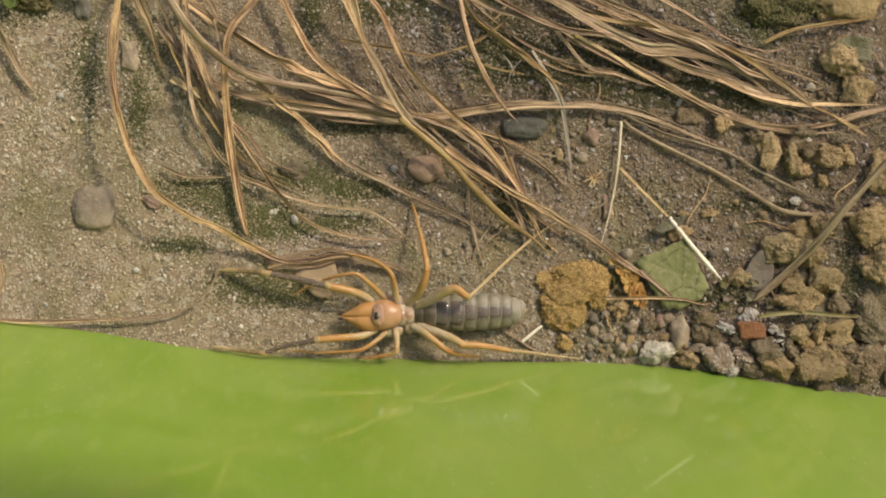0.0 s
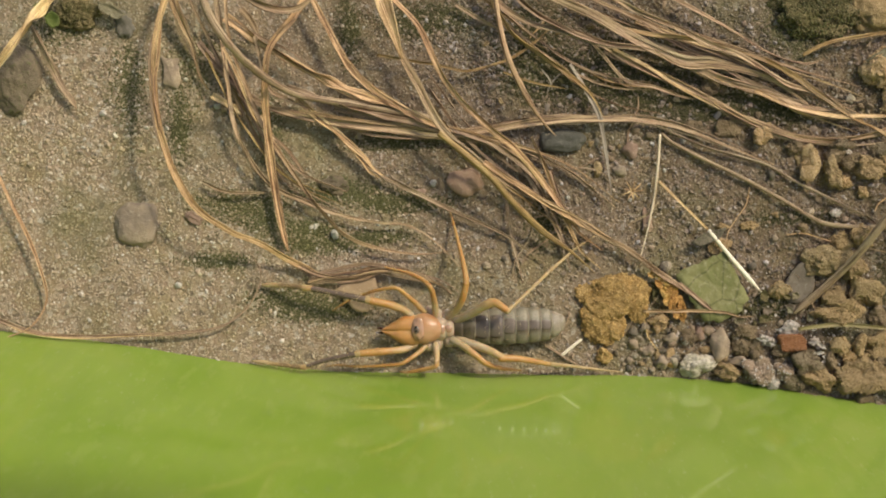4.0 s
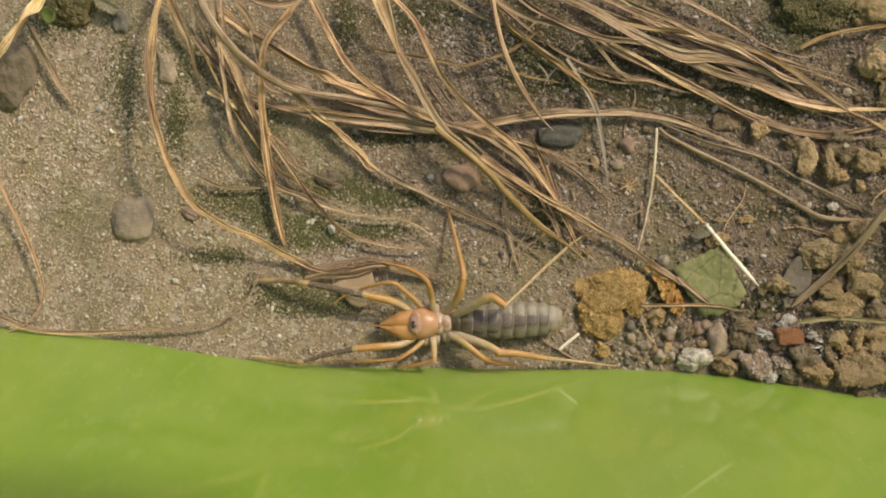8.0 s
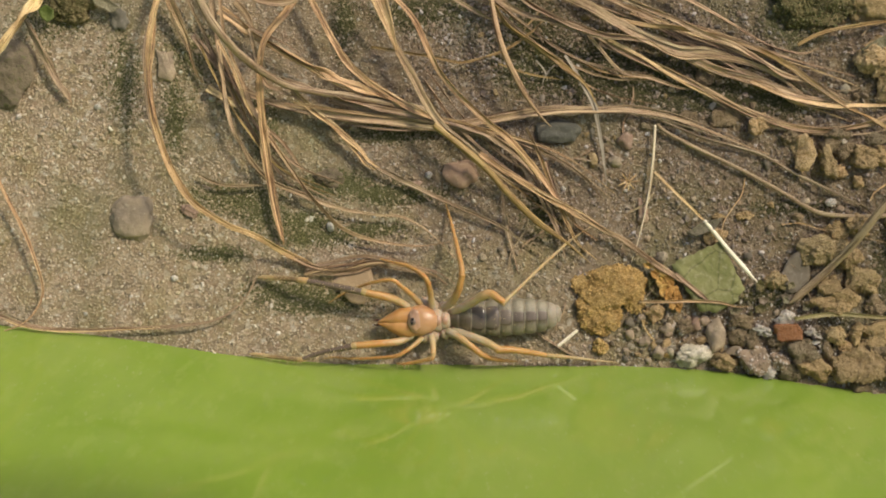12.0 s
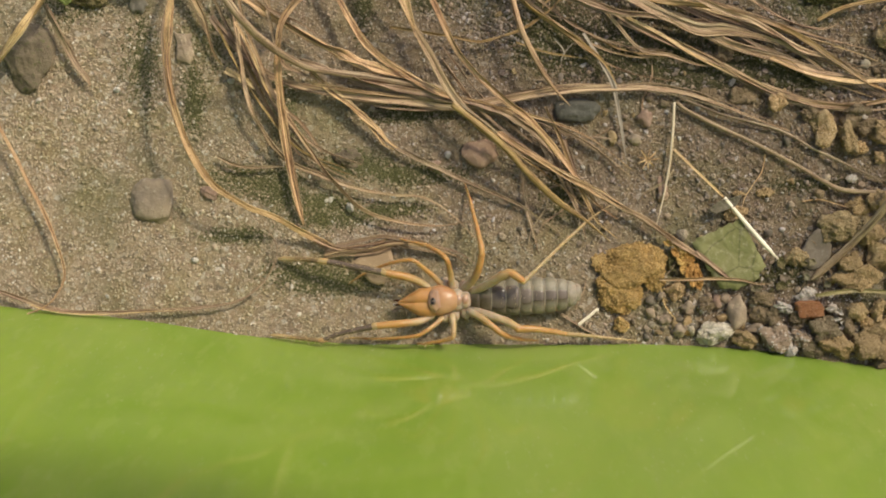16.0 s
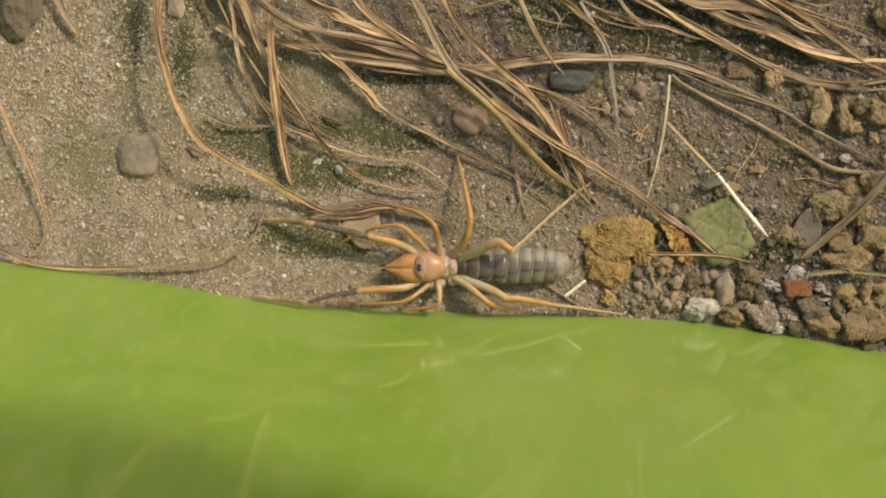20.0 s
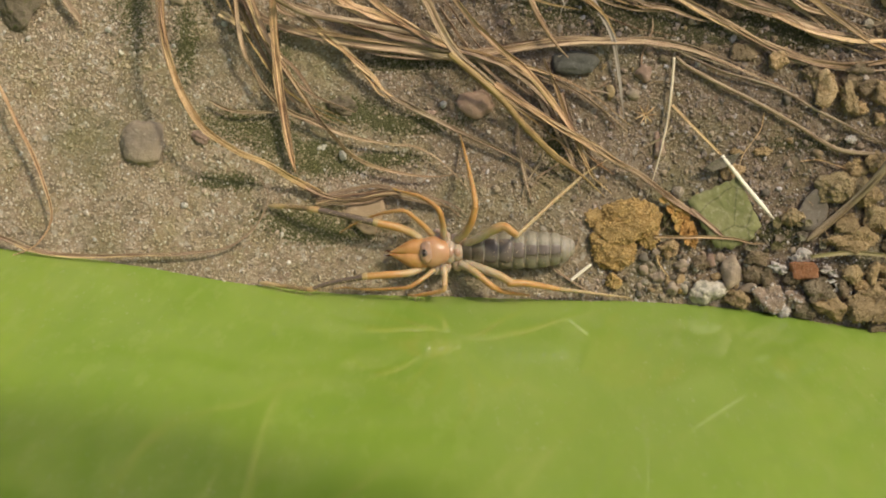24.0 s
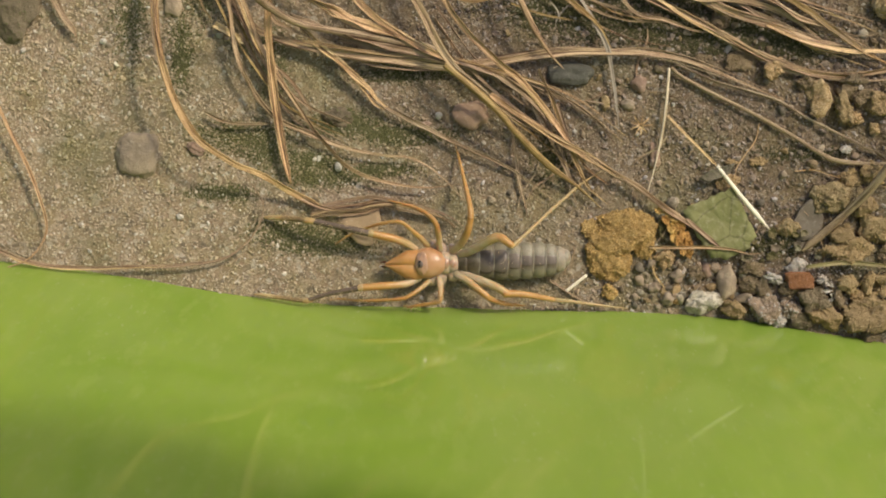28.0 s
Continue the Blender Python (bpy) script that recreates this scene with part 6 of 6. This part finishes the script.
for dy, z, mat in ((0.0, 4.4, TAN_STRAW), (0.5, 3.8, BROWN_STRAW), (-0.5, 3.4, BROWN_STRAW), (0.9, 3.0, TAN_STRAW)):
    blade([(x, y + dy * (1 + 0.05 * x / 30) + 0.2 * math.sin(x * 0.4 + 9 * dy), z - 0.08 * abs(x + 15)) for x, y in ((-30.6, -7.0), (-26.5, -6.1), (-20.7, -5.4), (-14.9, -4.5), (-10.3, -5.1), (-5.0, -6.3), (-1.7, -7.3), (0.8, -9.2))], 0.55, mat, "frayed brown fibre of a split blade", tip=0.4, twist=0.4, split=0)
blade(((-34.7, -2.4, 2.0), (-27.9, -6.3, 1.8), (-20.4, -6.3, 2.0), (-13.9, -4.6, 2.6), (-8.0, -5.3, 2.2)), 1.0, BROWN_STRAW, tip=0.3)
blade(((12.9, 15.0, 2.0), (13.6, 7.6, 2.0), (14.4, 2.4, 1.8), (15.6, -2.4, 1.5), (16.7, -7.4, 1.0)), 0.65, BROWN_STRAW)
blade(((43.0, -13.3, 2.4), (51.6, -13.3, 2.8), (59.3, -13.5, 2.8), (64.3, -14.7, 2.4), (67.3, -14.8, 1.6)), 0.7, TAN_STRAW, "thin dry stem lying across the leaf scrap", fold=0.6)
blade(((51.0, -7.3, 3.0), (55.4, -11.0, 2.6), (59.0, -13.9, 1.6)), 0.9, BROWN_STRAW)
blade(((76.7, -17.4, 4.4), (84.6, -16.4, 4.8), (92.3, -16.9, 4.6), (103.4, -17.7, 4.0)), 0.9, GREEN_STRAW, fold=0.5)
blade(((-53.8, 15.3, 1.6), (-49.6, 13.3, 1.8), (-44.0, 12.6, 1.8), (-37.4, 13.0, 1.4)), 0.8, GREY_STRAW, "thin grey rootlet on sand", name="twig", category="twig", fold=0.6)
blade(((25.2, -23.2, 1.2), (27.4, -21.4, 1.2), (29.7, -19.6, 1.2)), 0.75, WHITE_STRAW, "short white straw stub beside the clod", tip=0.02, base=0.0, twist=0.1, dome=True)
blade(((19.4, -19.3, 1.0), (23.8, -22.3, 1.2), (28.2, -25.1, 1.0), (33.2, -26.7, 0.9)), 0.6, BROWN_STRAW, name="twig", category="twig", fold=0.6)
blade(((-45.6, 56.0, 18.0), (-37.4, 51.4, 17.0), (-31.6, 51.3, 16.0), (-26.9, 55.3, 15.0)), 1.6, BROWN_STRAW)
blade(((-44.6, 52.8, 7.0), (-42.3, 49.9, 6.0), (-40.9, 47.0, 5.0)), 1.8, BROWN_STRAW)
blade(((-48.1, 43.9, 10.0), (-45.1, 37.9, 9.5), (-42.3, 30.4, 8.5), (-40.4, 26.6, 6.5)), 0.8, PALE_STRAW, tip=0.3)
blade(((-38.8, 25.5, 4.0), (-35.1, 22.4, 4.0), (-32.4, 18.7, 3.5), (-30.3, 15.0, 2.5)), 1.0, BROWN_STRAW)
blade(((-40.7, 29.8, 4.0), (-38.2, 25.5, 4.0), (-36.2, 22.2, 3.0)), 0.8, PALE_STRAW)

def strands(guide, count, spread, low, high, seed):
    """Thin blades lying under a bundle, along its line, each with its own drift and height."""
    rs = random.Random(seed)
    for _ in range(count):
        dx, dy, z = rs.gauss(0, spread * 0.5), rs.gauss(0, spread), rs.uniform(low, high)
        i0 = rs.randrange(0, max(1, len(guide) - 4))
        pts = []
        for k, p in enumerate(guide[i0:]):
            dy += rs.gauss(0, spread * 0.35)
            pts.append((p[0] + dx, p[1] + dy, max(1.2, z * (1 - 0.75 * k / len(guide)))))
        blade(pts, rs.uniform(0.4, 1.0), rs.choice((BROWN_STRAW, BROWN_STRAW, OLIVE_STRAW, TAN_STRAW, GREY_STRAW)), "thin brown grass blade in a tangled bundle", tip=0.4, twist=0.7, split=0)


strands(((19.5, 58.9, 0.0), (29.5, 52.6, 0.0), (39.5, 47.9, 0.0), (52.0, 43.2, 0.0), (64.5, 38.9, 0.0), (77.0, 34.5, 0.0), (89.5, 30.1, 0.0)), 5, 2.2, 2, 6, 1)
strands(((34.5, 44.5, 0.0), (43.2, 40.4, 0.0), (52.0, 36.4, 0.0), (64.5, 29.8, 0.0), (77.0, 25.1, 0.0), (92.0, 25.4, 0.0), (104.5, 28.2, 0.0)), 3, 0.9, 3, 7, 2)
strands(((-43.0, 33.9, 0.0), (-33.0, 30.6, 0.0), (-20.5, 28.4, 0.0), (-0.5, 25.6, 0.0), (14.5, 22.9, 0.0), (27.0, 17.6, 0.0), (37.0, 10.1, 0.0)), 3, 1.1, 3, 8, 3)
strands(((-59.2, 60.1, 0.0), (-54.2, 50.1, 0.0), (-49.9, 41.4, 0.0), (-45.5, 31.4, 0.0), (-40.5, 22.6, 0.0), (-33.0, 13.9, 0.0), (-23.0, 8.9, 0.0)), 5, 2.0, 3, 9, 4)
strands(((-18.0, 60.1, 0.0), (-10.5, 47.6, 0.0), (-4.2, 36.4, 0.0), (3.2, 26.4, 0.0), (12.0, 17.6, 0.0), (20.8, 11.4, 0.0), (30.8, 2.6, 0.0)), 3, 1.4, 3, 8, 5)
strands(((4.5, 60.1, 0.0), (12.0, 52.6, 0.0), (19.5, 46.4, 0.0), (28.2, 40.1, 0.0), (37.0, 36.4, 0.0), (47.0, 34.5, 0.0)), 4, 1.6, 2, 6, 6)
for q in (((20.9, 39.9, 2.0), (22.7, 37.7, 1.6), (23.4, 35.3, 1.2)), ((25.0, 38.9, 2.0), (22.9, 36.5, 1.6), (22.2, 34.4, 1.2)), ((33.1, 31.0, 4.4), (33.9, 29.2, 4.2), (34.4, 27.1, 3.8))):
    blade(q, 0.35, TWIG, "pale mouldy rootlet under dry grass", name="rootlet", category="rootlet", fold=0.6, split=0)
hub = (41.0, 12.9, 0.0)
for k in range(9):
    t = 0.7 * k + rng.uniform(-0.2, 0.2)
    blade([(hub[0] + r * math.cos(t), hub[1] + r * math.sin(t), 1.0 + 0.8 * (r / 3)) for r in (0.2, 1.2, rng.uniform(2.0, 3.0))], 0.3, PALE_STRAW, "short dry spike of a withered tuft", name="dry_spike", category="dry spike", fold=0.6, split=0)
for k in range(32):
    x, y, r = rng.uniform(64, 86), rng.uniform(-17, -9), rng.uniform(0.6, 1.6)
    pts = [(x + r * math.cos(t) * rng.uniform(0.6, 1.2), y + r * math.sin(t) * rng.uniform(0.4, 1.1), 0) for t in (0, 1.3, 2.5, 3.8, 5.1)]
    flake("leaf_crumb", pts, rng.uniform(0.8, 1.6), rng.choice((DULL_LEAF, DULL_LEAF, DULL_LEAF, HUSK, MOSSY, HUSK)), "crumb of withered leaf among clods", "leaf crumb", 0.15, 0.5, k)
for k in range(26):
    f = rng.random()
    x, y = (61.0 + 5.0 * f + rng.gauss(0, 0.6), -2.0 - 9.5 * f + rng.gauss(0, 0.6)) if k < 16 else (rng.uniform(55, 63), rng.uniform(-14, -6))
    r = rng.uniform(0.35, 0.9) if k < 16 else rng.uniform(0.25, 0.5)
    rock("crumb", rng.choice((MID_CLOD, DIM_STONE, PALE_ROCK)), (x, y, 2.0), (r, r * 0.8, r * 0.7), "crumb of earth on the leaf scrap", "crumb", 400 + k, 40 * k, 0.2, "crumbs on the leaf", detail=2)
for k in range(34):
    x, y = rng.uniform(15, 104), rng.uniform(-22, 50)
    a, r = rng.uniform(0, 6.28), rng.uniform(2.5, 8)
    z = relief(x, y)
    pts = [(x + r * f * math.cos(a + 0.25 * f * f), y + r * f * math.sin(a + 0.25 * f * f), z + 0.7 + 0.5 * rng.random()) for f in (-1, -0.5, 0, 0.5, 1)]
    blade(pts, rng.uniform(0.22, 0.5), rng.choice((GREY_STRAW, GREY_STRAW, BROWN_STRAW, PALE_STRAW)), "fine dry rootlet on crumbly soil", name="rootlet", category="rootlet", fold=0.6, split=0)



def shade_weed():
    """An added, unseen weed beyond the grass: its one broad leaf shades the panel."""
    weed = new("unseen_shade_weed")
    foot = Vector((215, 150, relief(215, 150)))
    weed.location = foot * MM
    tagged(weed, "unseen weed added so its broad leaf shades the plastic", "weed")
    tip, root = Vector((-28, 68, 250)), Vector((112, 52, 267))
    bm = tube(bmesh.new(), [p - foot for p in (foot - Vector((0, 0, 3)), Vector((218, 140, 110)), Vector((190, 95, 200)), root)], (2.2, 1.8, 1.4, 1.1))
    part("stem", bm, SHADE_WEED, weed)
    bm = bmesh.new()
    n, rows = 24, []
    for i in range(n + 1):
        s = i / n
        p = root.lerp(tip, s) - foot
        wide = 40 * (math.sin(math.pi * min(1.0, 0.08 + 0.92 * s) ** 0.8) ** 0.6) * (0.55 + 0.45 * min(1.0, s * 2.2)) if s < 1 else 0.5
        row = [Vector((p.x, p.y + 2.5 * abs(u) + 1.2 * math.sin(s * 19) * u * u, p.z + u * wide * (1.0 if u < 0 else 1.9))) for u in (-1, -0.66, -0.33, 0, 0.33, 0.66, 1)]
        rows.append([bm.verts.new(q * MM) for q in row])
    for r0, r1 in zip(rows, rows[1:]):
        for k in range(6):
            bm.faces.new((r0[k], r0[k + 1], r1[k + 1], r1[k]))
    bmesh.ops.solidify(bm, geom=bm.faces[:], thickness=0.4 * MM)
    leaf = part("leaf", bm, SHADE_WEED, weed)
    part("midrib", tube(bmesh.new(), [root - foot + Vector((0, -0.6, 0)), root.lerp(tip, 0.5) - foot + Vector((0, -0.6, 0)), tip - foot], (1.1, 0.8, 0.2)), SHADE_WEED, leaf)


# Colour of the added out-of-view sun blocker.
SHADE_WEED = stone_material("shade_weed_green", (0.06, 0.1, 0.025), (0.09, 0.13, 0.035), (0.12, 0.16, 0.06), 120, 0.6, 0.0)
shade_weed()

# ---- loose sand, grit, moss and painted green shade ----
# Moss patches, plus grains that paint the greenish shadows of blades and feeler.
MOSS_SHADE_SPOTS = (((66.0, -13.0, 0.0), 6, 2.0), ((73.0, -12.0, 0.0), 5, 2.5), ((98.0, -7.0, 0.0), 2.5, 6), ((-36.0, -10.3, 0.0), 7, 2.0), ((-26.0, -13.0, 0.0), 9, 2.4), ((-11.0, 10.2, 0.0), 6, 1.5), ((-13.0, 10.8, 0.0), 5, 1.4), ((18.0, 39.0, 0.0), 6, 3.5), ((22.0, 35.8, 0.0), 5, 2.5), ((-30.5, 4.9, 0.0), 5, 1.4), ((-15.0, 3.0, 0.0), 6, 1.2), ((-9.0, 10.8, 0.0), 10, 1.8), ((-24.8, 13.6, 0.0), 4, 2.4), ((52.0, 30.0, 0.0), 7, 2.2), ((77.5, 29.6, 0.0), 7, 2.5), ((66.0, 30.0, 0.0), 7, 2.2), ((34.0, 39.0, 0.0), 8, 2.5), ((42.0, 36.5, 0.0), 8, 2.5), ((50.0, 34.8, 0.0), 8, 2.5), ((58.0, 33.0, 0.0), 8, 2.5), ((64.0, 31.0, 0.0), 7, 2), ((23.5, 37.5, 0.0), 6, 4), ((29.5, 35.0, 0.0), 6, 3.5), ((15.1, 42.0, 0.0), 6, 6), ((-21.5, 49.5, 0.0), 2.5, 7), ((57.0, 34.5, 0.0), 14, 5), ((57.0, 32.6, 0.0), 15, 3.5), ((40.8, 34.1, 0.0), 9, 3), ((68.2, 30.8, 0.0), 8, 2.5), ((-1.8, 52.0, 0.0), 8, 2.5), ((-23.0, 12.9, 0.0), 8, 1.8), ((-48.6, 9.9, 0.0), 7, 3.2), ((-56.0, 40.0, 0.0), 6, 8), ((-11.8, 23.6, 0.0), 9, 1.5), ((12.0, 46.4, 0.0), 5, 5),
              ((22.0, 5.8, 0.0), 4, 5), ((77.0, 7.0, 0.0), 8, 1.5), ((-39.2, 26.4, 0.0), 3, 6), ((77.0, 47.6, 0.0), 7, 4), ((-85.5, 50.1, 0.0), 6, 4), ((-50.5, -2.1, 0.0), 6, 1.5))
MOSS_SHADE_FRINGE = (((-30.5, -13.0, 0.0), 8, 2), ((34.5, 38.9, 0.0), 9, 4), ((45.8, 37.6, 0.0), 9, 4), ((27.0, 40.1, 0.0), 9, 5), ((27.0, 40.1, 0.0), 7, 6), ((18.2, 50.1, 0.0), 6, 4), ((18.2, 45.1, 0.0), 6, 6), ((68.2, 32.0, 0.0), 14, 3), ((49.5, 34.5, 0.0), 12, 3), ((-5.5, 50.1, 0.0), 8, 3), ((43.2, 47.6, 0.0), 9, 3), ((-70.5, 36.4, 0.0), 3.5, 10), ((-59.2, 27.6, 0.0), 2, 6), ((-28.0, 1.4, 0.0), 8, 2), ((-40.5, 8.2, 0.0), 5, 4))


def moss_shade_place(r):
    spots = MOSS_SHADE_SPOTS if r.random() < 0.65 else MOSS_SHADE_FRINGE
    c, a, b = spots[r.integers(len(spots))]
    return c[0] + r.normal(0, a * 0.6), max(c[1] + r.normal(0, b * 0.6), -24.0)


scatter("sand_grains", 56000, lambda r: min(0.95, 0.24 + r.exponential(0.07) + (0.3 * r.random() if r.random() < 0.06 else 0.0)), lambda r: (r.uniform(-110, 112), r.uniform(-37, 63)), GRAINS, "coarse tan, grey and white sand grains", "sand", 3)
scatter("coarse_sand", 900, lambda r: min(0.95, 0.36 + r.exponential(0.14)), lambda r: (r.normal(-86, 13), r.normal(24, 13)), GRAINS, "coarse tan and pale granules on bare sand", "sand", 9, 0.3)
scatter("grit", 7500, lambda r: min(1.2, 0.32 + r.exponential(0.15)), lambda r: (r.triangular(-30, 100, 112), r.uniform(-36, 62)) if r.random() < 0.85 else (r.normal(8, 5), r.normal(45, 5)), GRAVEL, "brown and grey grit among the clods", "grit", 4)
scatter("pale_grit", 1500, lambda r: min(0.6, 0.16 + r.exponential(0.1)), lambda r: (lambda x: (x, panel_foot(x) + 1.0 + abs(r.normal(0, 9))))(r.triangular(38, 75, 108)), FLECK, "white and pinkish grit among the clods", "grit", 6)
scatter("moss", 76000, lambda r: r.uniform(0.15, 0.34), moss_shade_place, MOSS_SHADE_GRAINS, "dark green grains: low moss, and painted greenish shade under blades", "moss", 5)
